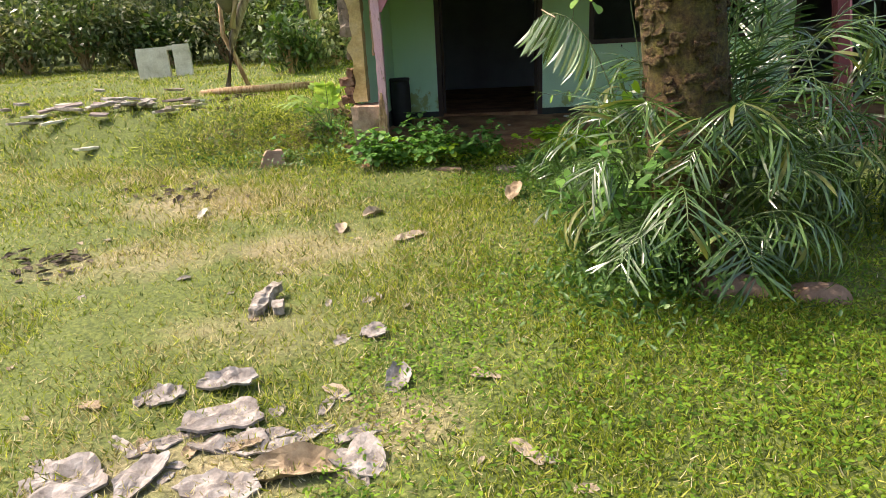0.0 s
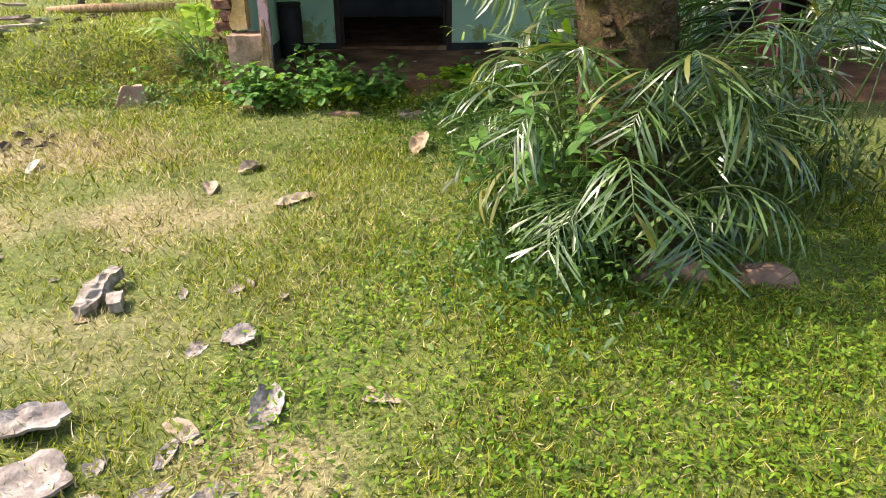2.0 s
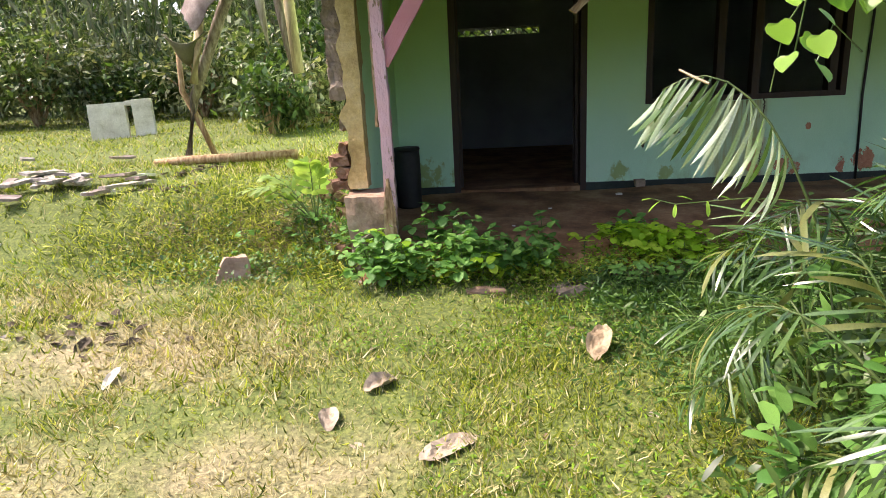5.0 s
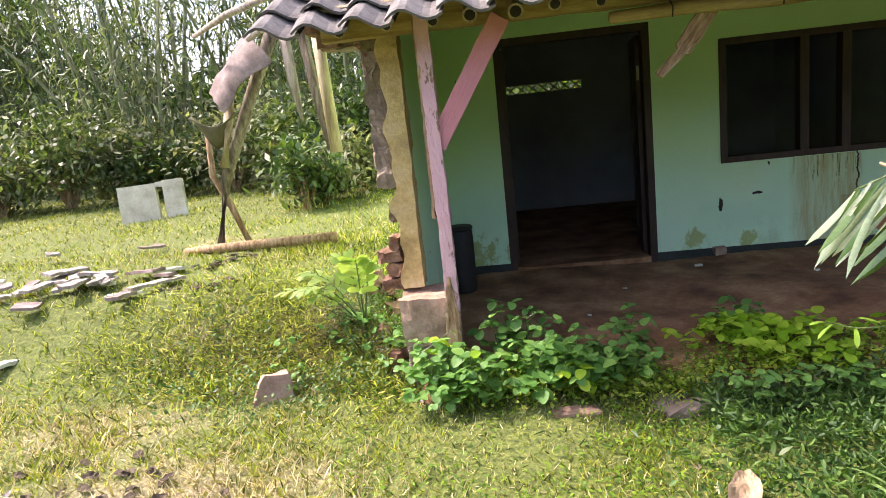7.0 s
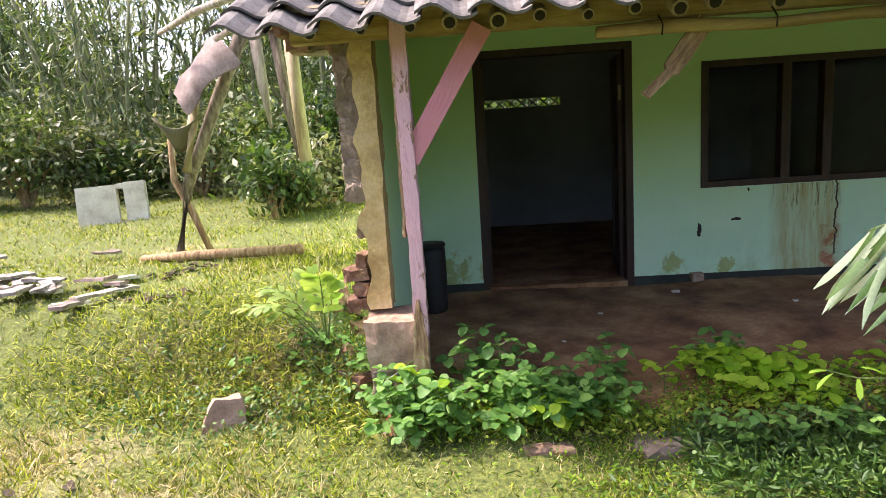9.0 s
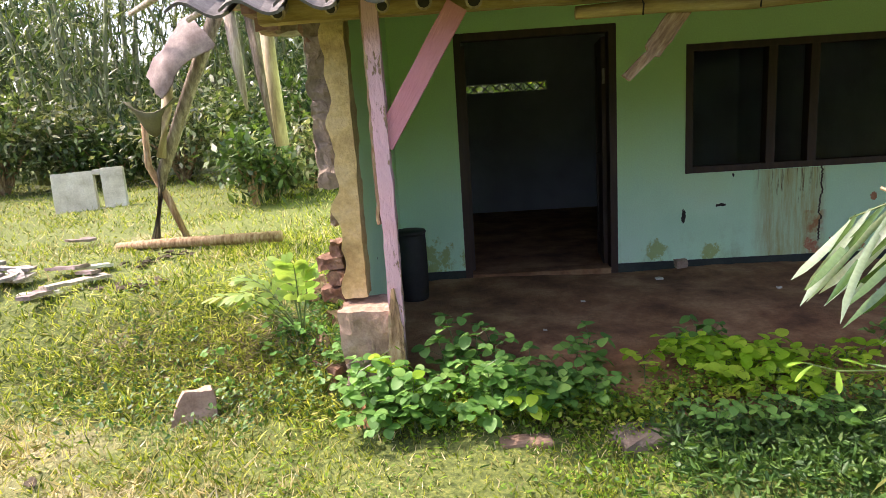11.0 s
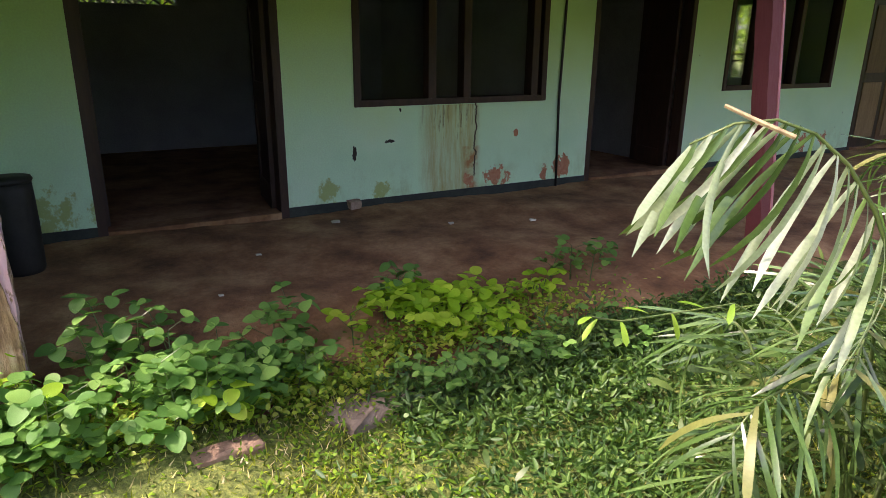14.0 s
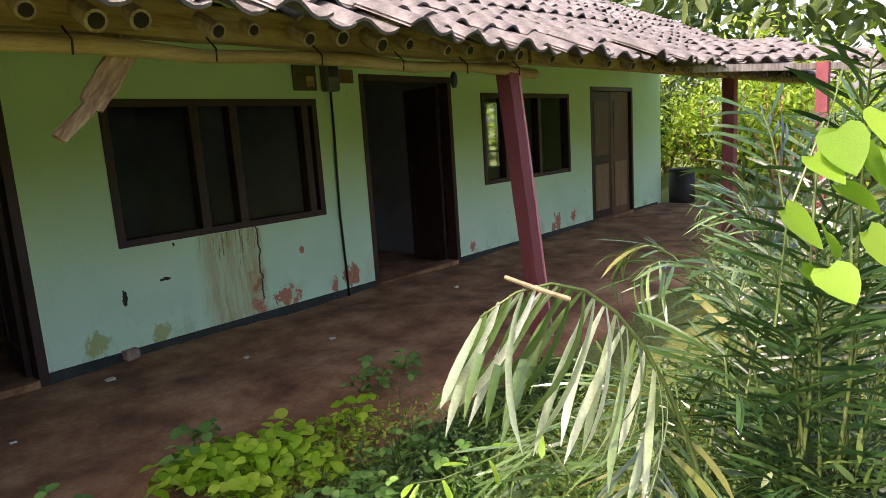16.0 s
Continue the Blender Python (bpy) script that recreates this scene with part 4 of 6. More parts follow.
part("body", bar([(0, 0, 0), (0, 0, 0.02), (0, 0, 0.6)], [0.2, 0.22, 0.22], 20), BLACKPLASTIC, t, smooth=True)
part("rim", bar([(0, 0, 0.59), (0, 0, 0.61), (0, 0, 0.63)], [0.225, 0.235, 0.225], 20), BLACKPLASTIC, t, smooth=True)
ob = part("brick_piece", rough_box((-0.045, -0.035, -0.03), (0.045, 0.035, 0.03), 3, 0.01, 3, 20), STONE)
ob.location = (1.80, 8.955, 0.475)
tagged(ob, "small pale broken brick lying by the wall base", "brick")
for k, (x, y, s) in enumerate(((1.55, 8.72, 0.03), (3.05, 8.75, 0.025), (3.3, 8.6, 0.02), (2.3, 8.3, 0.018), (0.85, 8.2, 0.015), (4.6, 8.3, 0.02), (2.9, 8.1, 0.02), (0.5, 7.6, 0.012))):
    ob = part("plaster_chip", rough_box((-s, -s * 0.7, -s * 0.3), (s, s * 0.7, s * 0.3), 2, s * 0.25, k, 30), PALESTONE)
    ob.location = (x, y, FLOOR_Z - 0.012)
    tagged(ob, "pale flake of fallen plaster on the earth floor", "plaster chip", "plaster chips")


# ---- collapsed roof corner beside the house ----
def wreck():
    def pole(name, pts, r, mat, label, cat="pole"):
        p0 = Vector(pts[0])
        t = thing(name, p0, label, cat, "fallen roof poles")
        part("shaft", bar([Vector(p) - p0 for p in pts], r, 9), mat, t, smooth=True)
        return t

    g = lambda x, y: float(gz(x, y))
    pole("leaning_pole", [(-2.75, 9.15, g(-2.75, 9.15) - 0.05), (-2.55, 9.12, 1.5), (-2.2, 9.05, 2.15), (-1.88, 9.0, 2.72)], [0.055, 0.05, 0.055, 0.06], OLDWOOD, "grey weathered pole leaning against the broken roof")
    pole("leaning_pole", [(-2.42, 9.2, g(-2.42, 9.2) - 0.05), (-2.56, 9.16, 1.25), (-2.66, 9.1, 1.55), (-2.62, 9.05, 1.95)], [0.035, 0.035, 0.03, 0.025], ROTWOOD, "thin forked prop beside the leaning pole")
    pole("leaning_pole", [(-2.50, 9.02, 1.62), (-2.38, 8.98, 2.0), (-2.33, 8.96, 2.2)], [0.045, 0.045, 0.04], BAMBOO, "short split bamboo tied to the leaning pole")
    pole("hanging_rafter", [(-1.78, 9.0, 2.78), (-1.74, 8.97, 2.3), (-1.70, 8.95, 1.95)], [0.05, 0.045, 0.012], GREYWOOD, "splintered rafter end hanging from the roof")
    pole("hanging_rafter", [(-1.62, 9.0, 2.78), (-1.55, 8.95, 2.2), (-1.46, 8.9, 1.68)], [0.045, 0.042, 0.035], OLDWOOD, "grey rafter hanging from the collapsed corner")
    pole("hanging_rafter", [(-1.38, 8.6, 2.72), (-1.36, 8.58, 2.2), (-1.33, 8.55, 1.66)], [0.052, 0.05, 0.05], BAMBOO, "pale bamboo rafter hanging down")
    pole("fallen_log", [(-3.1, 9.2, g(-3.1, 9.2) + 0.03), (-2.7, 9.1, g(-2.7, 9.1) + 0.05), (-1.55, 8.98, g(-1.55, 8.98) + 0.07)], [0.03, 0.045, 0.05], ROTWOOD, "brown fallen log lying in the grass", "log")
    pole("roof_lath", [(-2.55, 8.95, 2.76), (-2.1, 8.6, 2.83), (-1.2, 7.9, 2.86)], [0.02, 0.03, 0.03], GREYWOOD, "pale lath sticking out from the roof edge", "lath")
    pole("roof_lath", [(-1.95, 8.6, 2.62), (-1.5, 8.3, 2.75), (-0.9, 7.8, 2.8)], [0.02, 0.035, 0.04], GREYWOOD, "short pale lath at the roof edge", "lath")
    pole("corner_beam", [(-1.75, 9.0, 2.78), (-1.1, 8.7, 2.72), (-0.5, 8.5, 2.72)], [0.05, 0.05, 0.05], ROTWOOD, "brown broken beam at the roof corner", "beam")
    # curled roofing sheet on the pole
    t = thing("roofing_sheet", (-2.2, 9.0, 2.3), "curled pinkish roofing sheet slung over the leaning pole", "sheet")
    n = 14
    verts, faces = [], []
    for layer in (0, 1):
        for j in range(n):
            v = j / (n - 1)
            for i in range(6):
                u = i / 5 - 0.5
                wide = 0.34 - 0.10 * v + 0.03 * math.sin(9 * v)
                x = 0.24 - 0.46 * v - 0.62 * u * wide
                z = 0.30 - 0.42 * v + 0.76 * u * wide + 0.05 * math.sin(math.pi * v)
                y = -0.12 + 0.14 * u - 0.05 * math.cos(3 * u) + 0.10 * (v - 0.5) ** 2
                verts.append((x + 0.025 * noise.noise(Vector((u * 5, v * 5, 1))), y + 0.012 * layer, z - 0.004 * layer))
    for j in range(n - 1):
        for i in range(5):
            a = j * 6 + i
            faces.append((a, a + 1, a + 7, a + 6))
            b = a + 6 * n
            faces.append((b + 6, b + 7, b + 1, b))
    part("sheet", mesh("sheet", verts, faces, True), SHEET, t)
    t = thing("bent_tin_edge", (-2.48, 8.93, 2.0), "dull green drooping edge of torn sheet", "sheet")
    verts = []
    for j in range(8):
        v = j / 7
        for i in range(4):
            u = i / 3
            verts.append((-0.22 + 0.42 * v, -0.02 + 0.1 * u, 0.10 * (2 * v - 1) ** 2 - 0.02 - 0.20 * u * math.sin(math.pi * min(1, v * 1.2))))
    faces = [(j * 4 + i, j * 4 + i + 1, j * 4 + i + 5, j * 4 + i + 4) for j in range(7) for i in range(3)]
    bm = bmesh.new()
    bm.from_mesh(mesh("edge", verts, faces))
    bmesh.ops.solidify(bm, geom=bm.faces[:], thickness=0.008)
    part("edge", bm, BOARD, t, smooth=True)
    # pale concrete slab with a notch
    x0, y0 = -4.70, 11.6
    t = thing("concrete_slab", (x0, y0, g(x0, y0)), "pale notched concrete slab standing upright in the grass", "slab")
    bm = rough_box((-0.44, 0, -0.1), (0.06, 0.09, 0.50), 3, 0.008, 2, 7)
    for lo, hi in (((0.15, 0.0, -0.1), (0.42, 0.088, 0.52)), ((0.06, 0.002, 0.44), (0.15, 0.086, 0.51)), ((0.06, 0.002, -0.1), (0.15, 0.086, 0.02))):
        add_box(bm, lo, hi, 0.008)
    ob = part("slab", bm, PALESTONE, t)
    ob.matrix_basis = pose(0, 0, 0, -6, -2, 12)
    # planks and rubbish on the bank
    for k in range(36):
        x, y = -3.9 + RNG.normal(0, 0.6), 8.2 + RNG.normal(0, 0.45)
        Lk, wk = RNG.uniform(0.05, 0.24), RNG.uniform(0.02, 0.08)
        ob = part("broken_plank", rough_box((-Lk, -wk, -0.012), (Lk, wk, 0.012), 3, 0.012, k, 8), (PALESTONE, GREYWOOD, SHEET, BARKCHIP)[k % 4])
        ob.matrix_world = pose(x, y, g(x, y) + 0.04 + 0.02 * (k % 4), RNG.uniform(-9, 9), RNG.uniform(-9, 9), RNG.uniform(0, 180))
        tagged(ob, "pale broken board lying in the grass heap", "board", "heap of broken boards")


wreck()


# ---- litter on the grass ----
def chip(name, x, y, size, mat, label, cat, turn=0, curl=0.25, thick=0.012, lift=0.03, aspect=1.6, tip=(0, 0), seed=0, group="", rag=1.0):
    """An irregular curled plate with torn edges."""
    thick, lift, n, rings = thick * 0.4, lift * 0.62 - 0.014, 30, 5
    bm = bmesh.new()
    rag = 0.3 if "leaf" in name else rag
    rs = [1 + rag * 0.34 * noise.noise(Vector((math.cos(2 * math.pi * k / n) * 1.3, math.sin(2 * math.pi * k / n) * 1.3, seed * 3.7))) + rag * 0.26 * noise.noise(Vector((k * 1.7, seed, 5))) for k in range(n)]
    top = []
    for q in range(rings + 1):
        f = q / rings
        row = []
        for k in range(n):
            a = 2 * math.pi * k / n
            px, py = f * rs[k] * size * aspect / 2 * math.cos(a), f * rs[k] * size / 2 * math.sin(a)
            pz = 0.6 * curl * (py / size) ** 2 * size * 3 + 0.16 * size * noise.noise(Vector((px / size * 3, py / size * 3, seed)))
            row.append(Vector((px, py, pz)))
        top.append(row)
    layers = []
    for dz in (0, -thick):
        c = bm.verts.new((0, 0, dz))
        rows = [[bm.verts.new(v + Vector((0, 0, dz))) for v in row] for row in top[1:]]
        layers.append((c, rows))
    for s, (c, rows) in enumerate(layers):
        for k in range(n):
            j = (k + 1) % n
            quad = [(c, rows[0][k], rows[0][j])] + [(rows[q][k], rows[q + 1][k], rows[q + 1][j], rows[q][j]) for q in range(rings - 1)]
            for f in quad:
                bm.faces.new(f if s == 0 else f[::-1])
    for k in range(n):
        j = (k + 1) % n
        a, b = layers[0][1][-1], layers[1][1][-1]
        bm.faces.new((a[k], b[k], b[j], a[j]))
    ob = part(name, bm, mat, smooth=False)
    ob.matrix_world = pose(x, y, float(gz(x, y)) + lift, -0.6 * tip[0], 0.6 * tip[1], 0) @ pose(0, 0, 0, 0, 0, turn)
    tagged(ob, label, cat, group)
    return ob


def litter():
    b = "bark litter on the grass"
    chip("bark_plate", -0.44, 2.87, 0.20, BARKCHIP, "pale round plate of dry bark on the grass", "bark", 8, 0.1, 0.03, 0.06, 1.55, (4, 3), 1, b)
    chip("bark_plate", -0.38, 2.78, 0.22, BARKCHIP, "pale flat bark slab under another slab", "bark", -12, 0.05, 0.02, 0.03, 1.6, (0, 2), 2, b)
    chip("bark_plate", -0.50, 3.11, 0.13, BARKCHIP, "ragged bark piece with a dark hollow side", "bark", 20, 0.5, 0.03, 0.07, 1.8, (-24, 8), 3, b)
    chip("bark_plate", -0.73, 3.02, 0.11, BARKCHIP, "small pale bark chunk on the grass", "bark", 40, 0.3, 0.03, 0.05, 1.3, (-10, 6), 4, b)
    chip("bark_plate", 0.14, 2.65, 0.15, BARKCHIP, "greyish bark flake with a torn edge", "bark", -20, 0.3, 0.02, 0.05, 1.5, (-14, 4), 5, b)
    chip("bark_plate", -0.86, 2.50, 0.22, BARKCHIP, "broad pinkish bark slab in the grass", "bark", 10, 0.15, 0.025, 0.04, 1.4, (-5, 0), 6, b)
    chip("bark_plate", -0.60, 2.55, 0.13, BARKCHIP, "pale upright bark sliver", "bark", 70, 0.3, 0.02, 0.05, 1.6, (-20, 0), 7, b)
    chip("bark_plate", -0.30, 2.50, 0.16, BARKCHIP, "torn bark strip lying in dry grass", "bark", 0, 0.2, 0.02, 0.04, 1.7, (-14, 0), 8, b)
    chip("bark_plate", -0.62, 2.73, 0.07, BARKCHIP, "narrow pale bark strip", "bark", 35, 0.2, 0.02, 0.03, 3.2, (0, 0), 9, b)
    chip("dry_leaf", -0.08, 2.60, 0.14, DEADLEAF, "large curled tan dry leaf with pointed ends", "leaf", 8, 1.0, 0.004, 0.03, 2.5, (-22, -3), 10)
    # chunk of split wood
    t = thing("wood_chunk", (-0.61, 3.92, float(gz(-0.61, 3.92))), "pale split chunk of wood lying on the turf", "wood")
    bm = rough_box((-0.034, -0.16, 0.0), (0.04, 0.16, 0.075), 5, 0.024, 31, 13)
    for v in bm.verts:
        v.co.x *= 1.1 - 2.6 * abs(v.co.y + 0.02) * (1 if v.co.y > 0 else 1.5)
        v.co.z *= 1.0 - 2.2 * max(0.0, v.co.y)
    ob = part("block", bm, GREYWOOD, t)
    ob.matrix_basis = pose(0, 0, 0.01, 12, 8, -8)
    ob = part("splinter", rough_box((-0.03, -0.05, 0.0), (0.03, 0.05, 0.05), 3, 0.012, 33, 14), GREYWOOD, t)
    ob.matrix_basis = pose(0.10, -0.08, 0.005, 0, 0, 20)
    chip("bark_plate", 0.04, 3.58, 0.11, BARKCHIP, "pale upright bark chip with shadow below", "bark", 30, 0.3, 0.02, 0.06, 1.2, (-30, 10), 12, b)
    chip("bark_plate", -0.10, 3.52, 0.07, BARKCHIP, "small grey bark chip", "bark", 70, 0.3, 0.02, 0.03, 1.3, (-10, 5), 13, b)
    chip("bark_plate", 0.21, 3.18, 0.10, BARKCHIP, "speckled torn bark flake standing in the turf", "bark", 80, 0.6, 0.015, 0.05, 1.8, (-20, 20), 14, b)
    chip("dry_leaf", -0.04, 3.10, 0.07, GREYLEAF, "narrow greyish dry leaf on the grass", "leaf", -40, 0.4, 0.004, 0.03, 2.6, (-6, 0), 15)
    chip("dry_leaf", 0.72, 2.70, 0.06, GREYLEAF, "narrow pale dry leaf on green turf", "leaf", -50, 0.4, 0.004, 0.035, 3.0, (-6, 0), 16)
    chip("dry_leaf", 0.58, 3.2, 0.05, GREYLEAF, "thin grey dry leaf in the turf", "leaf", -10, 0.4, 0.004, 0.035, 2.8, (0, 0), 17)
    chip("dry_leaf", 0.08, 4.86, 0.11, GREYLEAF, "pale brown dry leaf lying flat on the grass", "leaf", 35, 0.3, 0.004, 0.045, 2.4, (-6, 0), 18)
    chip("dry_leaf", 0.80, 5.60, 0.115, DEADLEAF, "big tan dry leaf standing in the grass by the palms", "leaf", 65, 0.4, 0.004, 0.12, 2.0, (-38, -18), 19)
    chip("dry_leaf", -0.44, 5.10, 0.09, GREYLEAF, "grey curled dry leaf on the grass", "leaf", 100, 0.7, 0.005, 0.05, 1.5, (-20, 10), 20)
    chip("dry_leaf", -0.25, 5.35, 0.10, GREYLEAF, "dull dead leaf beside the turf", "leaf", 40, 0.8, 0.005, 0.04, 1.8, (-10, 10), 21)
    chip("dry_leaf", -1.60, 5.46, 0.05, PALESTONE, "thin whitish leaf standing in the lawn", "leaf", 85, 0.3, 0.004, 0.06, 3.2, (-30, 0), 22)
    for k in range(70):
        x, y = RNG.uniform(-3.5, 2.2), RNG.uniform(2.3, 6.6)
        chip("leaf_crumb", x, y, RNG.uniform(0.018, 0.045), (GREYLEAF, BARKCHIP, DEADLEAF)[k % 3], "small dry crumb of leaf in the turf", "leaf", RNG.uniform(0, 180), 0.4, 0.004, 0.03, RNG.uniform(1.2, 2.6), (RNG.uniform(-25, 5), 0), 40 + k, "dry leaf crumbs")
    for k in range(26):
        x, y = -0.42 + RNG.normal(0, 0.30), 2.72 + RNG.normal(0, 0.17)
        chip("bark_shard", x, y, RNG.uniform(0.03, 0.085), (BARKCHIP, BARKCHIP, DEADLEAF)[k % 3], "torn shard of pale bark in the litter", "bark", RNG.uniform(0, 180), 0.3, 0.012, 0.03, RNG.uniform(1.2, 3.0), (RNG.uniform(-20, 8), RNG.uniform(-10, 10)), 200 + k, b)
    for x0, y0, r, m in ((-2.25, 4.55, 0.22, 34), (-2.35, 8.0, 0.16, 22), (-2.55, 8.75, 0.18, 22), (-2.12, 6.05, 0.20, 12), (-1.75, 5.9, 0.2, 10)):
        for k in range(m):
            x, y = x0 + RNG.normal(0, r), y0 + RNG.normal(0, r * 0.55)
            chip("leaf_crumb", x, y, RNG.uniform(0.025, 0.055), DARKLITTER, "dark rotten leaf in a heap on the turf", "leaf", RNG.uniform(0, 180), 0.6, 0.004, 0.05, RNG.uniform(1.2, 2.4), (RNG.uniform(-50, 30), RNG.uniform(-30, 30)), 300 + k, "heaps of rotten leaves")
    # flat stones
    def stone(x, y, sx, sy, sz, mat, label, turn, seed):
        bm = rough_box((-sx, -sy, -0.06), (sx, sy, sz), 4, min(sx, sy) * 0.22, seed, 7)
        for v in bm.verts:
            k = max(0.0, v.co.z / sz)
            v.co.x, v.co.y = v.co.x * (1 - 0.38 * k * k) + 0.25 * sx * k, v.co.y * (1 - 0.4 * k * k)
        ob = part("stone", bm, mat, smooth=False)
        ob.matrix_world = pose(x, y, float(gz(x, y)), -4, 3, turn)
        tagged(ob, label, "stone", "flat stones")

    stone(1.80, 3.92, 0.17, 0.09, 0.08, BROWNSTONE, "flat brown stone at the foot of the palm clump", 4, 1)
    stone(-1.43, 6.70, 0.11, 0.05, 0.15, STONE, "pale leaning stone at the foot of the bank", 22, 11)
    stone(2.24, 3.90, 0.13, 0.08, 0.07, BROWNSTONE, "low brown stone beside the palm clump", -6, 2)
    stone(0.83, 6.40, 0.18, 0.12, 0.028, GREYSTONE, "flat grey stone slab before the porch", 12, 3)
    stone(0.25, 6.34, 0.12, 0.05, 0.02, BROWNSTONE, "mossy edge stone half buried under the weeds", 10, 4)
    stone(0.62, 6.72, 0.08, 0.06, 0.02, BROWNSTONE, "small brown stone among weeds", 30, 6)
    stone(1.75, 6.35, 0.09, 0.06, 0.015, BROWNSTONE, "brown stone in the grass before the porch", 20, 7)


litter()


# ---- palm tree trunk ----
def palm_tree():
    t = thing("palm_tree", (1.75, 4.22, 0.16), "old palm tree with a mossy scaly brown trunk", "tree")
    lean = lambda z: Vector((-0.13 * z + 0.005 * z * z, 0.02 * z, z))
    bm = bmesh.new()
    n, sides = 76, 22
    rings = []
    for k in range(n):
        z = -0.15 + 0.1 * k
        c = lean(z)
        ring = []
        for s in range(sides):
            a = 2 * math.pi * s / sides
            r = 0.20 + 0.05 * math.exp(-3 * max(0, z)) + 0.022 * noise.noise(Vector((3 * math.cos(a), 3 * math.sin(a), 4.5 * z)))
            ring.append(bm.verts.new(c + Vector((r * math.cos(a), r * math.sin(a), 0))))
        rings.append(ring)
    for p, q in zip(rings, rings[1:]):
        for s in range(sides):
            bm.faces.new((p[s], p[(s + 1) % sides], q[(s + 1) % sides], q[s]))
    bm.faces.new(rings[-1])
    part("trunk", bm, BARK, t, smooth=True)
    # old leaf-base stubs
    meshes = []
    for k in range(6):
        b = rough_box((-0.05, -0.02, -0.035), (0.05, 0.028, 0.035), 3, 0.020, 70 + k, 22)
        me = from_bm("bark_scale", b, True)
        me.materials.append(BARK)
        meshes.append(me)
    for k in range(300):
        z = RNG.uniform(0.1, 1.9)
        a = RNG.uniform(0, 2 * math.pi)
        c = lean(z)
        ob = new("bark_scale", meshes[k % 6])
        ob.parent = t
        s = RNG.uniform(0.3, 0.85)
        ob.matrix_basis = pose(c.x + 0.203 * math.cos(a), c.y + 0.203 * math.sin(a), z, RNG.uniform(-25, 25), RNG.uniform(-20, 20), math.degrees(a) - 90) @ Matrix.Diagonal((s, s * 0.7, s, 1))
    # crown high above
    top = lean(7.3)
    P, D, U = [], [], []
    for f in range(22):
        a = f * 2.4
        el = 0.9 - 1.3 * ((f * 5) % 22) / 22
        pts = []
        for k in range(12):
            v = k / 11
            pts.append(top + Vector((math.cos(a) * 2.3 * v, math.sin(a) * 2.3 * v, 2.0 * v * el - 1.1 * v * v)))
        part("crown_frond", bar(pts, [0.03 - 0.002 * k for k in range(12)], 5), RACHIS, t)
        for k in range(1, 12):
            d = (pts[k] - pts[k - 1]).normalized()
            side = d.cross(Vector((0, 0, 1))).normalized()
            for j in range(4):
                for s in (-1, 1):
                    P.append(pts[k - 1] + (pts[k] - pts[k - 1]) * (j / 4))
                    D.append(side * s + d * 0.6 + Vector((0, 0, -0.35)))
                    U.append((0, 0, 1))
    part("crown_leaflets", leaves("crown_leaflets", P, D, U, 0.55, 0.05, "long"), WOODS, t)


palm_tree()


# ---- young feather palms ----
def leaflet_mesh(name, droop, width, fold=0.12):
    """A ribbed leaflet of unit length along y, drooping."""
    verts, faces = [], []
    n = 7
    for k in range(n):
        v = k / (n - 1)
        w = width * (0.35 + 2.2 * v * (1 - v) ** 0.6) * (1 if v < 0.97 else 0.15)
        y = v * (1 - 0.25 * droop * v)
        z = -droop * v * v * 0.75
        verts += [(-w, y, z + fold * w), (0, y, z), (w, y, z + fold * w)]
    for k in range(n - 1):
        a = 3 * k
        faces += [(a, a + 1, a + 4, a + 3), (a + 1, a + 2, a + 5, a + 4)]
    return mesh(name, verts, faces, True)


LEAFLETS = []
for droop in (0.15, 0.45, 0.8):
    for w in (0.013, 0.018):
        me = leaflet_mesh("leaflet", droop, w)
        me.materials.append(FROND)
        LEAFLETS.append(me)
DRYLEAFLET = leaflet_mesh("leaflet", 0.6, 0.03)
DRYLEAFLET.materials.append(DRYFROND)
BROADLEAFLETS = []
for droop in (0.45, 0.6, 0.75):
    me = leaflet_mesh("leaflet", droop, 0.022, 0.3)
    me.materials.append(SHEENFROND if droop < 0.7 else FROND)
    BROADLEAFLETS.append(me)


DARKLEAFLETS = []
for droop in (0.2, 0.5):
    me = leaflet_mesh("leaflet", droop, 0.019)
    me.materials.append(DARKLEAF)
    DARKLEAFLETS.append(me)


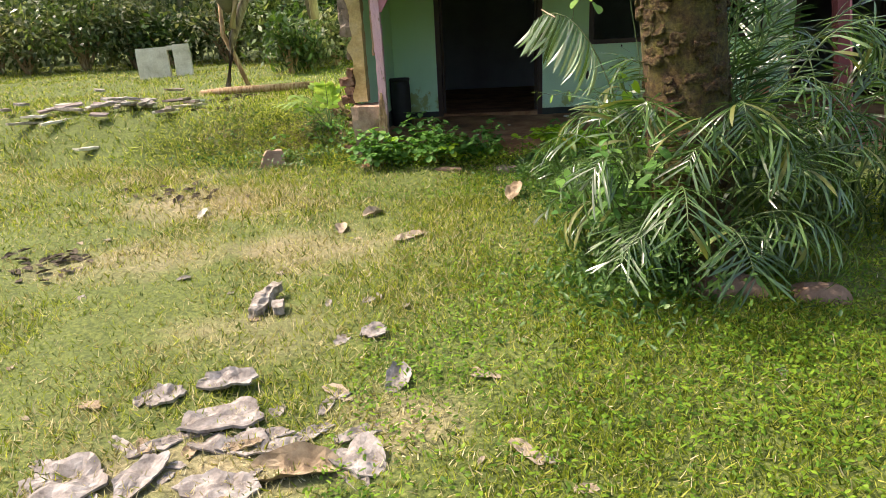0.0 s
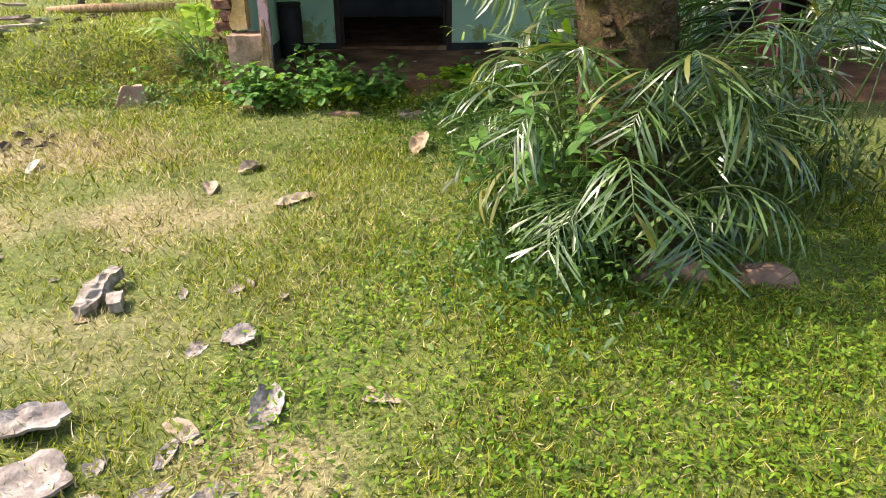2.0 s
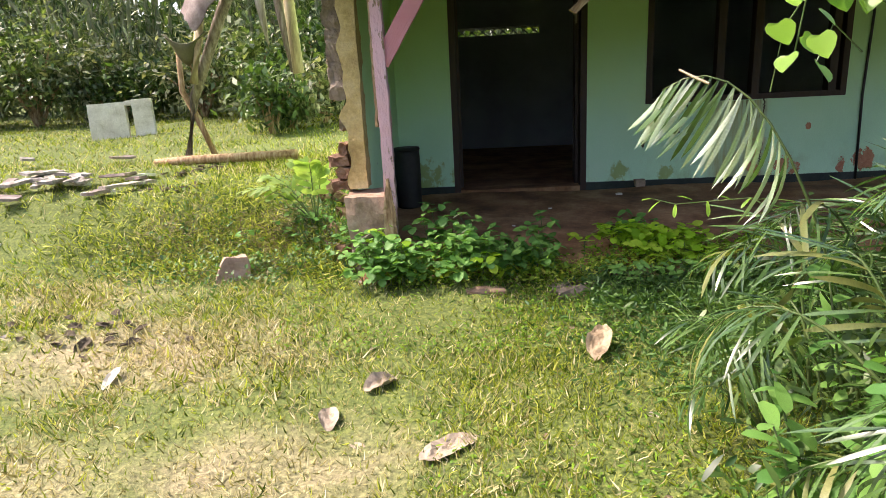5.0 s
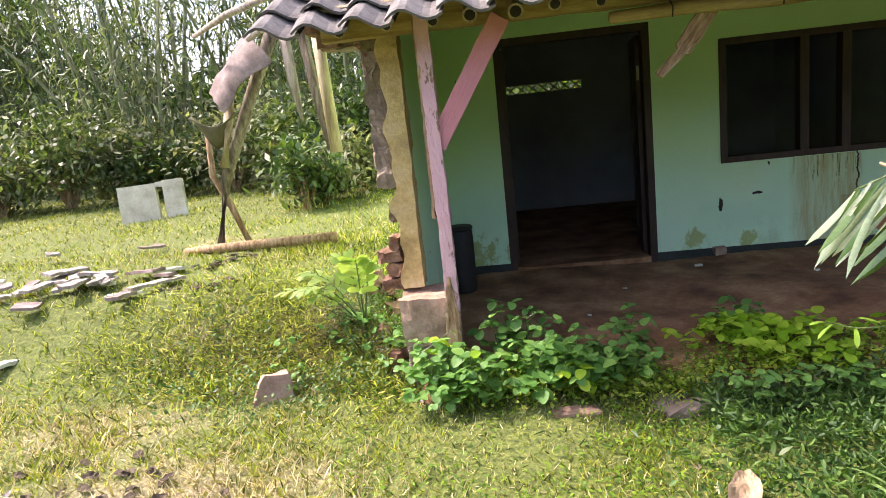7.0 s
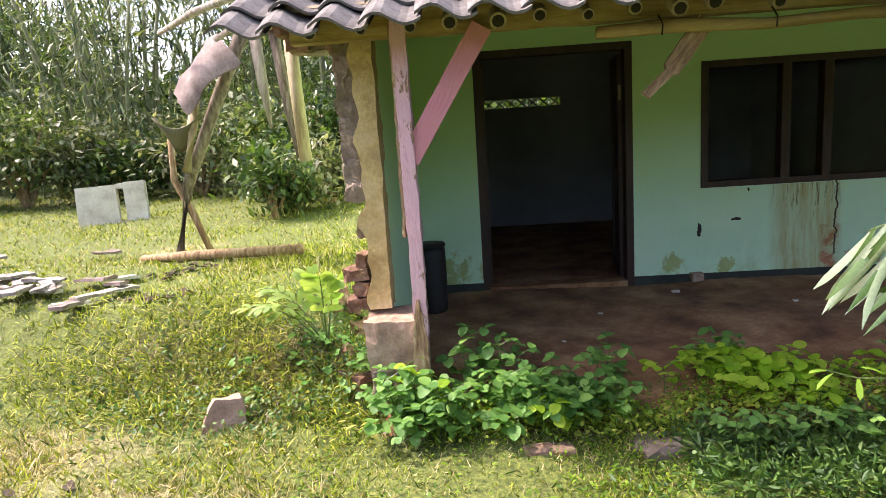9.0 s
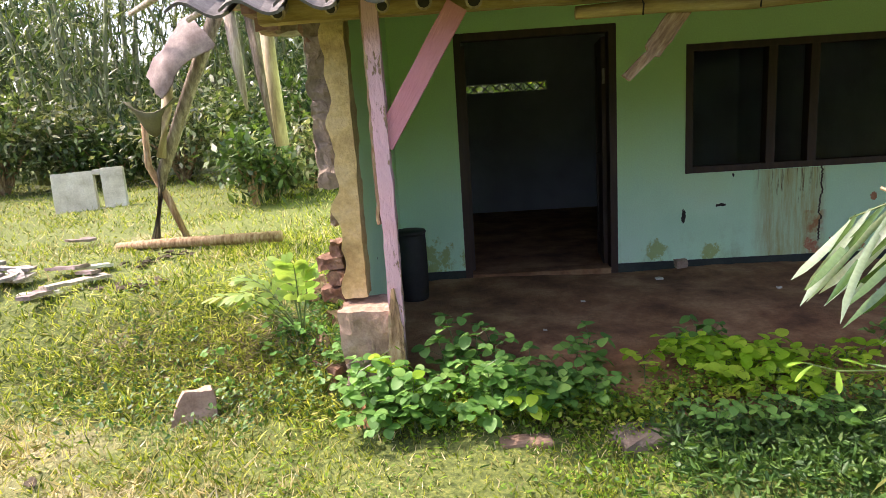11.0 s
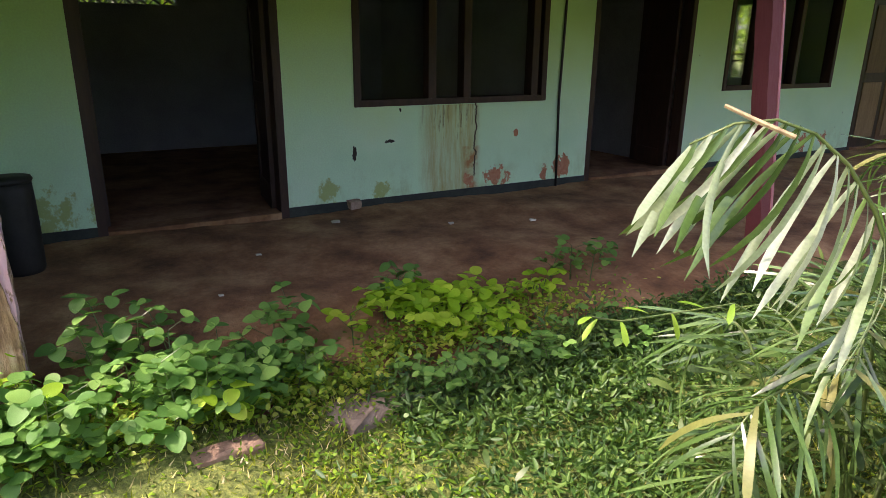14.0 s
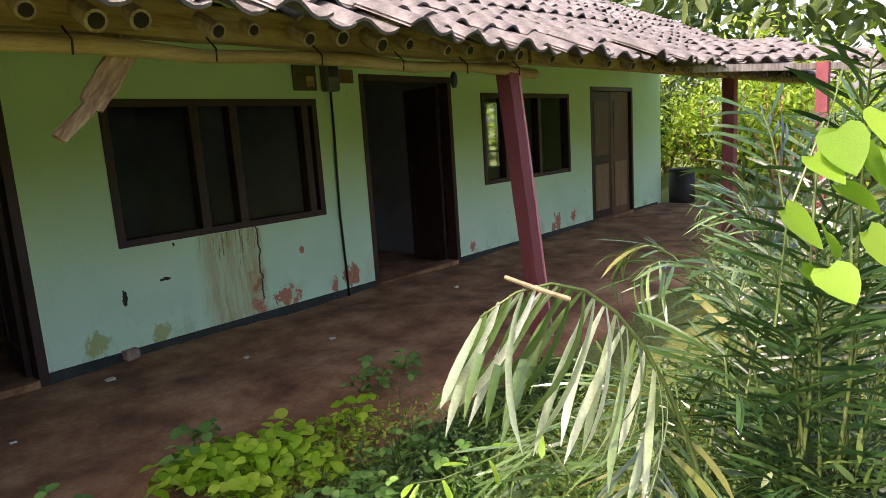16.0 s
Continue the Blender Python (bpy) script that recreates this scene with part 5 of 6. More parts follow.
def frond(parent, foot, mid, tip, n, length, sway=0.0, hang=0.3, meshes=None, start=0.35, dry=0.0, fan=0.0, drop=0.0):
    """A feather leaf: a bent stalk with leaflets on both sides. Places are in the world."""
    base = Vector(parent.location)
    foot, mid, tip = (Vector(p) - base for p in (foot, mid, tip))
    pts = [(1 - v) ** 2 * foot + 2 * v * (1 - v) * mid + v * v * tip for v in [k / 11 for k in range(12)]]
    stalk = part("frond", bar(pts, [0.0075 - 0.0005 * k for k in range(12)], 6), RACHIS, parent, smooth=True)
    meshes = meshes or LEAFLETS
    for k in range(n):
        v = start + (1 - start) * (k + 0.5) / n
        p = (1 - v) ** 2 * foot + 2 * v * (1 - v) * mid + v * v * tip
        d = ((1 - v) * (mid - foot) + v * (tip - mid)).normalized()
        side = d.cross(Vector((0, 0, 1)))
        side = side.normalized() if side.length > 0.1 else Vector((1, 0, 0))
        up = side.cross(d)
        grow = 0.55 + 0.9 * math.sin(math.pi * min(1, 0.15 + 0.8 * (k + 0.5) / n)) * 0.5
        for s in (-1, 1):
            f = 0.35 + 0.75 * ((k + 0.5) / n) + fan
            y = (side * s + d * f + up * (0.25 - hang) + Vector(RNG.normal(0, 0.24, 3))).normalized()
            xax = y.cross(up).normalized()
            if drop:
                u = (k + 0.5) / n
                y = (side * s * 0.30 + d * (0.85 * u - 0.15) + Vector((0, 0, -drop)) + Vector(RNG.normal(0, 0.07, 3))).normalized()
                xax = (d - d.dot(y) * y + side * 0.25 * s).normalized()
                xax = (xax - xax.dot(y) * y).normalized()
            z = xax.cross(y)
            if drop and z.z < 0:
                xax, z = -xax, -z
            q = Matrix((xax, y, z)).transposed().to_4x4()
            L = length * grow * RNG.uniform(0.85, 1.12)
            ob = new("leaflet", DRYLEAFLET if RNG.random() < dry else meshes[int(RNG.integers(len(meshes)))])
            ob.parent = stalk
            ob.matrix_basis = Matrix.Translation(p) @ q @ Matrix.Diagonal((length * 1.05, L, L, 1))
    return stalk


def palms():
    g = "young palms round the trunk"
    a = thing("feather_palm", (1.55, 4.15, 0.16), "dense young feather palm with glossy drooping leaves round the trunk", "palm", g)
    A = Vector((1.6, 4.2, 0.2))
    keyed = [((0.93, 4.55, 0.80), 0.95), ((1.06, 3.86, 0.70), 0.9), ((1.42, 3.36, 0.66), 0.85), ((1.98, 3.75, 0.92), 1.1),
             ((0.98, 4.2, 0.45), 0.6), ((1.2, 3.6, 0.42), 0.55), ((1.75, 3.45, 0.40), 0.6), ((2.3, 3.7, 0.62), 0.9), ((1.25, 4.6, 0.95), 1.1), ((2.55, 4.0, 0.85), 1.2), ((1.5, 3.7, 0.85), 0.95), ((2.2, 3.55, 0.45), 0.7), ((1.75, 3.72, 1.02), 1.2), ((1.55, 3.78, 0.95), 1.12), ((1.98, 3.62, 0.80), 1.05), ((2.35, 3.9, 1.35), 1.5), ((2.62, 4.1, 1.5), 1.6), ((2.1, 3.72, 1.12), 1.3), ((1.35, 3.95, 1.05), 1.15), ((1.30, 4.35, 1.25), 1.3)]
    for k, (tip, hgt) in enumerate(keyed):
        tip = Vector(tip)
        foot = A + Vector((RNG.uniform(-0.15, 0.2), RNG.uniform(-0.25, 0.05), 0))
        mid = foot.lerp(tip, 0.62)
        mid.z = hgt + 0.22
        frond(a, foot, mid, tip, 18, 0.29, hang=0.45, dry=0.02 if k % 4 else 0.10, start=0.35 if k % 3 else 0.62)
    for k in range(7):
        an = RNG.uniform(-2.9, -0.1)
        r, zt = RNG.uniform(0.45, 0.85), RNG.uniform(0.25, 0.8)
        foot = A + Vector((RNG.uniform(-0.2, 0.3), RNG.uniform(-0.2, 0.1), 0))
        tip = foot + Vector((r * math.cos(an), r * 0.85 * math.sin(an), zt - 0.1))
        mid = foot.lerp(tip, 0.6)
        mid.z = zt + 0.35
        frond(a, foot, mid, tip, 14, 0.27, hang=0.35, dry=0.03)
    # second plant behind the trunk, whose great leaf arches over the porch edge
    b = thing("feather_palm", (1.62, 4.95, 0.2), "tall young feather palm with a great arching leaf coloured pale for sky sheen", "palm", g)
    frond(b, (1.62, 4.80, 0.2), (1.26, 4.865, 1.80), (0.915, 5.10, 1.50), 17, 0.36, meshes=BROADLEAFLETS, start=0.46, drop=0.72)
    part("stalk_end", bar([(-0.58, 0.03, 1.32), (-0.62, 0.08, 1.345), (-0.655, 0.125, 1.37)], [0.005, 0.005, 0.004], 6), BAMBOO, b, "pale dry stalk end")
    B = Vector((1.7, 5.0, 0.2))
    tips = [((1.10, 5.05, 0.85), 1.0), ((1.28, 4.92, 1.02), 1.2), ((1.45, 5.45, 0.8), 1.1), ((2.0, 5.4, 0.9), 1.1), ((2.55, 5.0, 1.35), 1.5), ((1.75, 5.6, 0.75), 1.05), ((1.2, 5.2, 0.5), 0.7), ((2.1, 5.55, 0.6), 0.85), ((2.2, 4.9, 1.2), 1.35), ((1.05, 4.7, 0.6), 0.75), ((1.5, 5.5, 0.45), 0.7), ((1.75, 5.15, 0.95), 1.15), ((1.95, 5.0, 1.05), 1.25), ((1.5, 5.1, 0.85), 1.0), ((2.3, 5.3, 0.8), 1.05)]
    for tip, hgt in tips:
        tip = Vector(tip)
        foot = B + Vector((RNG.uniform(-0.15, 0.25), RNG.uniform(-0.15, 0.15), 0))
        mid = foot.lerp(tip, 0.55)
        mid.z = hgt + 0.15
        frond(b, foot, mid, tip, 17, 0.31, hang=0.4, dry=0.04)
    c = thing("feather_palm", (2.85, 4.85, 0.2), "tall feather palm with silvery leaves in open light", "palm", g)
    C = Vector((2.85, 4.85, 0.2))
    for k in range(20):
        an = k * 2.4
        r, zt = RNG.uniform(0.4, 0.75), RNG.uniform(0.6, 1.6)
        foot = C + Vector((RNG.uniform(-0.3, 0.3), RNG.uniform(-0.3, 0.3), 0))
        tip = foot + Vector((r * math.cos(an), r * math.sin(an), zt - 0.2))
        mid = foot.lerp(tip, 0.5)
        mid.z = zt + 0.35
        frond(c, foot, mid, tip, 13, 0.34, hang=0.4, dry=0.03)
    d = thing("feather_palm", (3.75, 5.0, 0.2), "spreading feather palm before the far porch", "palm", g)
    C = Vector((3.75, 5.0, 0.2))
    for k in range(16):
        an = k * 2.4 + 0.5
        r, zt = RNG.uniform(0.5, 0.9), RNG.uniform(0.8, 2.0)
        foot = C + Vector((RNG.uniform(-0.3, 0.3), RNG.uniform(-0.3, 0.3), 0))
        tip = foot + Vector((r * math.cos(an), r * math.sin(an), zt - 0.2))
        mid = foot.lerp(tip, 0.5)
        mid.z = zt + 0.35
        frond(d, foot, mid, tip, 12, 0.34, hang=0.4)
    # dark upright clump behind the trunk
    f = thing("feather_palm", (1.98, 4.78, 0.2), "dense dark upright palm clump with short narrow leaves", "palm", g)
    C = Vector((1.98, 4.78, 0.2))
    for k in range(24):
        an = k * 2.4 + 0.3
        r, zt = RNG.uniform(0.16, 0.46), 0.55 + 1.25 * ((k * 7) % 24) / 24
        foot = C + Vector((RNG.uniform(-0.12, 0.12), RNG.uniform(-0.10, 0.12), 0))
        tip = foot + Vector((r * math.cos(an), 0.8 * r * math.sin(an), zt))
        mid = foot.lerp(tip, 0.45)
        mid.z = zt * 0.85 + 0.3
        frond(f, foot, mid, tip, 20, 0.26, hang=0.3, meshes=DARKLEAFLETS, start=0.18)
    # low seedling in the grass
    e = thing("palm_seedling", (1.30, 4.90, 0.2), "small palm seedling with striped fan leaves", "palm", g)
    for tip in ((0.98, 5.02, 0.62), (1.12, 4.75, 0.55), (1.0, 4.9, 0.38)):
        tip = Vector(tip)
        foot = Vector((1.30, 4.90, 0.2))
        mid = foot.lerp(tip, 0.6)
        mid.z = tip.z + 0.12
        frond(e, foot, mid, tip, 11, 0.24, hang=0.1, start=0.45)


palms()


def broadleaf_shrub(x, y, hgt, n, label):
    """Slender stems with single pointed leaves all round."""
    leaf = leaflet_mesh("leaf", 0.35, 0.19)
    leaf.materials.append(WEED)
    o = Vector((x, y, float(gz(x, y))))
    t = thing("broadleaf_shrub", o, label, "shrub", "shrubs round the trunk")
    for s in range(5):
        a = s * 2.4
        top = Vector((0.22 * math.cos(a), 0.16 * math.sin(a), hgt * RNG.uniform(0.7, 1.0)))
        pts = [Vector((0, 0, -0.03)), top * 0.5 + Vector((0.03 * math.cos(a), 0, 0.05)), top]
        part("stem", bar(pts, [0.006, 0.005, 0.003], 5), RACHIS, t, smooth=True)
        for k in range(n):
            v = 0.3 + 0.7 * (k + 1) / n
            p = pts[1].lerp(top, v * 2 - 1) if v > 0.5 else pts[0].lerp(pts[1], v * 2)
            size = RNG.uniform(0.07, 0.12)
            ob = new("leaf", leaf)
            ob.parent = t
            ob.matrix_basis = pose(p.x, p.y, p.z, RNG.uniform(-35, 40), RNG.uniform(-25, 25), math.degrees(k * 2.4 + s)) @ Matrix.Diagonal((size, size, size, 1))


broadleaf_shrub(1.38, 4.02, 0.92, 20, "green broad-leaved shrub standing among the young palms")
broadleaf_shrub(1.20, 4.22, 0.62, 16, "low broad-leaved shrub at the edge of the palm clump")
broadleaf_shrub(1.50, 4.60, 0.90, 16, "green broad-leaved shrub beside the arching palm leaf")


def undergrowth():
    """Fine stems and small leaves that fill the palm clump."""
    n = 5200
    x = np.concatenate([RNG.normal(1.75, 0.28, n // 2), RNG.normal(2.5, 0.5, n // 2)])
    y = np.concatenate([RNG.normal(4.35, 0.2, n // 2), RNG.normal(5.0, 0.3, n // 2)])
    h = RNG.uniform(0.02, 0.75, n) * np.exp(-0.4 * ((x - 1.9) ** 2))
    P = np.stack([x, y, gz(x, y) + h], -1)
    D = spread(n, 0.7) + np.array([0, 0, 0.1])
    ob = part("undergrowth", leaves("undergrowth", P, D, spread(n, 0.3) + np.array([0, 0, 1]), RNG.uniform(0.04, 0.11, n), RNG.uniform(0.010, 0.026, n), "long"), SHRUB)
    tagged(ob, "small green herbs and creepers below the palm leaves", "undergrowth", kind="stuff")
    n = 3200
    x, y = RNG.normal(1.35, 0.25, n), RNG.normal(4.0, 0.28, n)
    P = np.stack([x, y, gz(x, y) + RNG.uniform(0.01, 0.38, n) * np.clip((x - 0.8) * 1.6, 0.1, 1)], -1)
    ob = part("herb_tangle", leaves("herb_tangle", P, spread(n, 0.7), spread(n, 0.4) + np.array([0, 0, 1]), RNG.uniform(0.02, 0.06, n), RNG.uniform(0.008, 0.024, n), "oval"), HERB)
    tagged(ob, "tangled low undergrowth among the young palms", "undergrowth", kind="stuff")


undergrowth()


# ---- heart-leaved vine on the trunk ----
def vine():
    verts, faces = [], []
    prof = [(0, 0), (0.28, -0.10), (0.46, 0.06), (0.50, 0.30), (0.36, 0.62), (0.16, 0.88), (0, 1.02)]
    for k, (x, y) in enumerate(prof):
        verts += [(-x, y, 0.12 * x), (0, max(y, 0), -0.02 * k / 6), (x, y, 0.12 * x)]
    for k in range(len(prof) - 1):
        a = 3 * k
        faces += [(a, a + 1, a + 4, a + 3), (a + 1, a + 2, a + 5, a + 4)]
    leaf = mesh("heart_leaf", verts, faces, True)
    leaf.materials.append(HEART)
    t = thing("heart_leaf_vine", (1.52, 4.33, 0.9), "climbing vine with bright heart-shaped leaves on the trunk", "vine")
    o = Vector((1.52, 4.33, 0.9))
    strands = [[(1.50, 4.42, 0.3), (1.42, 4.40, 0.9), (1.44, 4.45, 1.25), (1.36, 4.5, 1.7), (1.20, 4.6, 1.82), (1.12, 4.63, 1.68), (1.10, 4.64, 1.50)],
               [(1.42, 4.42, 0.9), (1.36, 4.40, 1.1), (1.33, 4.38, 1.22)],
               [(1.36, 4.5, 1.7), (1.22, 4.58, 1.9), (1.16, 4.6, 1.75), (1.14, 4.60, 1.6)],
               [(1.30, 4.55, 1.60), (1.22, 4.56, 1.68), (1.18, 4.55, 1.58)]]
    for st in strands:
        part("stem", bar([Vector(p) - o for p in st], 0.0025, 5), RACHIS, t)
    spots = [(1.12, 4.63, 1.62), (1.09, 4.66, 1.54), (1.14, 4.61, 1.50), (1.17, 4.60, 1.57), (1.10, 4.60, 1.45), (1.20, 4.58, 1.63), (1.24, 4.60, 1.70), (1.13, 4.60, 1.66), (1.16, 4.56, 1.5), (1.28, 4.54, 1.75),
             (1.33, 4.38, 1.22), (1.38, 4.36, 1.17), (1.41, 4.38, 1.08), (1.36, 4.40, 1.12), (1.19, 4.55, 1.68), (1.22, 4.52, 1.6), (1.30, 4.56, 1.62), (1.35, 4.52, 1.62), (1.25, 4.56, 1.78), (1.32, 4.5, 1.8), (1.22, 4.66, 1.42)]
    for k, p in enumerate(spots):
        p = (p[0] + 0.01 * (p[2] > 1.4), p[1] - 0.03, p[2] + (0.15 if p[2] > 1.4 else 0.0))
        ob = new("heart_leaf", leaf)
        ob.parent = t
        s = RNG.uniform(0.06, 0.09)
        ob.matrix_basis = pose(p[0] - o.x, p[1] - o.y, p[2] - o.z, RNG.uniform(-75, -40), RNG.uniform(-30, 30), RNG.uniform(120, 250)) @ Matrix.Diagonal((s, s, s, 1))
    # thin twig with narrow leaves
    w = thing("bamboo_sprig", (1.45, 5.2, 1.0), "thin yellowish sprig with narrow pale leaves", "sprig")
    o = Vector((1.45, 5.2, 1.0))
    line = [(1.50, 5.1, 0.95), (1.32, 5.24, 1.06), (1.18, 5.30, 1.04), (1.06, 5.36, 1.02), (0.98, 5.38, 1.04)]
    part("stem", bar([Vector(p) - o for p in line], 0.0022, 5), RACHIS, w)
    narrow = leaflet_mesh("narrow_leaf", 0.3, 0.11)
    narrow.materials.append(HEART)
    for p, turn, tilt in (((1.00, 5.38, 1.03), 95, -30), ((1.06, 5.36, 1.02), 160, -35), ((1.12, 5.33, 1.04), 60, 25), ((1.17, 5.30, 1.04), 175, -50), ((1.25, 5.27, 1.05), 40, 20), ((1.32, 5.24, 1.06), 120, -20), ((0.98, 5.38, 1.04), 110, 15)):
        ob = new("narrow_leaf", narrow)
        ob.parent = w
        ob.matrix_basis = pose(p[0] - o.x, p[1] - o.y, p[2] - o.z, tilt, 0, turn) @ Matrix.Diagonal((0.07, 0.07, 0.07, 1))


vine()


# ---- broad-leaved weeds along the porch edge ----
def weeds():
    def leaf_shape(material):
        verts, faces = [], []
        prof = [(0, 0), (0.30, 0.08), (0.47, 0.30), (0.47, 0.55), (0.34, 0.80), (0.14, 0.96), (0, 1.0)]
        for x, y in prof:
            verts += [(-x, y, 0.22 * x - 0.16 * y * y), (0, y, -0.16 * y * y), (x, y, 0.22 * x - 0.16 * y * y)]
        for k in range(len(prof) - 1):
            a = 3 * k
            faces += [(a, a + 1, a + 4, a + 3), (a + 1, a + 2, a + 5, a + 4)]
        me = mesh("leaf", verts, faces, True)
        me.materials.append(material)
        return me

    cool, sunny = leaf_shape(WEED), leaf_shape(SUNWEED)
    spots = []
    # the dense patch beside the post
    for k in range(58):
        x = -0.46 + 1.16 * RNG.random() ** 1.25
        y = 6.58 + RNG.normal(0, 0.11) + 0.08 * x
        hgt = RNG.uniform(0.08, 0.26) * (1.15 if x < 0.35 else 0.8)
        spots.append((x, y, hgt, cool if RNG.random() < 0.93 else sunny, (0.038, 0.070)))
    spots += [(-0.03, 6.92, 0.36, cool, (0.05, 0.08)), (0.04, 6.88, 0.30, cool, (0.05, 0.08)), (-0.10, 6.86, 0.28, cool, (0.05, 0.08)), (0.18, 6.98, 0.27, cool, (0.04, 0.06)), (0.62, 6.92, 0.26, cool, (0.045, 0.07)), (0.57, 6.86, 0.20, cool, (0.045, 0.07)),
              (-0.45, 6.52, 0.18, cool, (0.05, 0.07)), (-0.50, 6.44, 0.10, cool, (0.045, 0.06)), (0.10, 6.42, 0.12, cool, (0.05, 0.075)), (-0.2, 6.45, 0.10, cool, (0.05, 0.07))]
    # the yellower patch farther along, on the earth lip
    for k in range(30):
        x = 1.40 + RNG.normal(0, 0.27)
        spots.append((x, 6.84 + RNG.normal(0, 0.09), RNG.uniform(0.05, 0.17), sunny, (0.045, 0.075)))
    spots += [(1.26, 7.02, 0.20, cool, (0.05, 0.07)), (1.18, 7.0, 0.16, cool, (0.05, 0.07)), (1.95, 6.85, 0.10, sunny, (0.04, 0.06)), (2.36, 7.02, 0.22, cool, (0.04, 0.06)), (2.45, 6.95, 0.16, cool, (0.04, 0.06)), (2.28, 7.1, 0.14, cool, (0.04, 0.06)), (1.45, 7.35, 0.08, cool, (0.03, 0.05)), (2.75, 7.2, 0.12, cool, (0.04, 0.06))]
    # small plants in the shade before the lip
    for k in range(16):
        spots.append((RNG.uniform(0.9, 2.3), 6.33 + RNG.normal(0, 0.09), RNG.uniform(0.06, 0.17), cool, (0.03, 0.05)))
    for k in range(12):
        spots.append((RNG.uniform(-1.5, -0.7), RNG.uniform(6.75, 7.3), RNG.uniform(0.05, 0.14), cool, (0.03, 0.05)))
    for x, y, hgt, leaf, span in spots:
        z0 = max(float(gz(x, y)), FLOOR_Z - 0.06 if y > 6.8 and x > -0.5 else 0)
        tone = "bright yellow-green" if leaf is sunny else "cool green"
        t = thing("weed_plant", (x, y, z0), tone + " weed with round three-part leaves at the porch edge", "weed", "weeds along the porch")
        lean = RNG.normal(0, 0.2, 2)
        tops = []
        bm = bmesh.new()
        arms = int(4 + hgt * 17)
        tube(bm, [(0, 0, -0.02), (lean[0] * hgt * 0.5, lean[1] * hgt * 0.5, hgt * 0.6), (lean[0] * hgt, lean[1] * hgt, hgt)], [0.004, 0.003, 0.002], 4)
        for k in range(arms):
            v = 0.2 + 0.8 * (k + 1) / arms
            p = Vector((lean[0] * hgt * v, lean[1] * hgt * v, hgt * v))
            an = k * 2.4 + RNG.uniform(-0.4, 0.4)
            q = p + Vector((math.cos(an), math.sin(an), 0.55)) * RNG.uniform(0.03, 0.10)
            tube(bm, [p, q], 0.0016, 3, False)
            tops.append((q, an))
        part("stem", bm, RACHIS, t)
        for q, an in tops:
            size = RNG.uniform(*span)
            for s in (-1, 0, 1):
                ob = new("leaf", leaf)
                ob.parent = t
                ob.matrix_basis = pose(q.x, q.y, q.z, RNG.uniform(-35, 30), RNG.uniform(-25, 25), math.degrees(an) - 90 + 88 * s + RNG.uniform(-12, 12)) @ Matrix.Diagonal((size, size * (1.0 if s else 1.15), size, 1))


weeds()


def fern():
    leaf = leaflet_mesh("leaflet", 0.35, 0.13)
    leaf.materials.append(FERN)
    t = thing("fern_tuft", (-0.98, 7.3, float(gz(-0.98, 7.3)) + 0.02), "pale fern-like tuft on the bank by the wall", "fern")
    o = Vector(t.location)
    for k, tip in enumerate(((-0.48, -0.10, 0.30), (-0.30, -0.22, 0.34), (0.02, -0.12, 0.48), (0.12, -0.05, 0.44), (-0.12, 0.1, 0.46), (-0.40, 0.1, 0.38))):
        foot = o.copy()
        tip = o + Vector(tip)
        mid = foot.lerp(tip, 0.5) + Vector((0, 0, 0.22))
        frond(t, foot, mid, tip, 8, 0.14, hang=0.1, start=0.3, meshes=[leaf])


fern()


# ---- turf ----
def scatter(n, x0, x1, y0, y1):
    return RNG.uniform(x0, x1, n), RNG.uniform(y0, y1, n)


def house_mask(x, y):
    """True where turf may grow: not under the porch, house or plinth."""
    porch = (x > -0.56) & (x < 11.2) & (y > 6.62 + 0.10 * np.sin(4 * x)) & (y < 13.2)
    side = (x > -0.78) & (x < -0.5) & (y > 6.75) & (y < 13.2)
    return ~(porch | side)


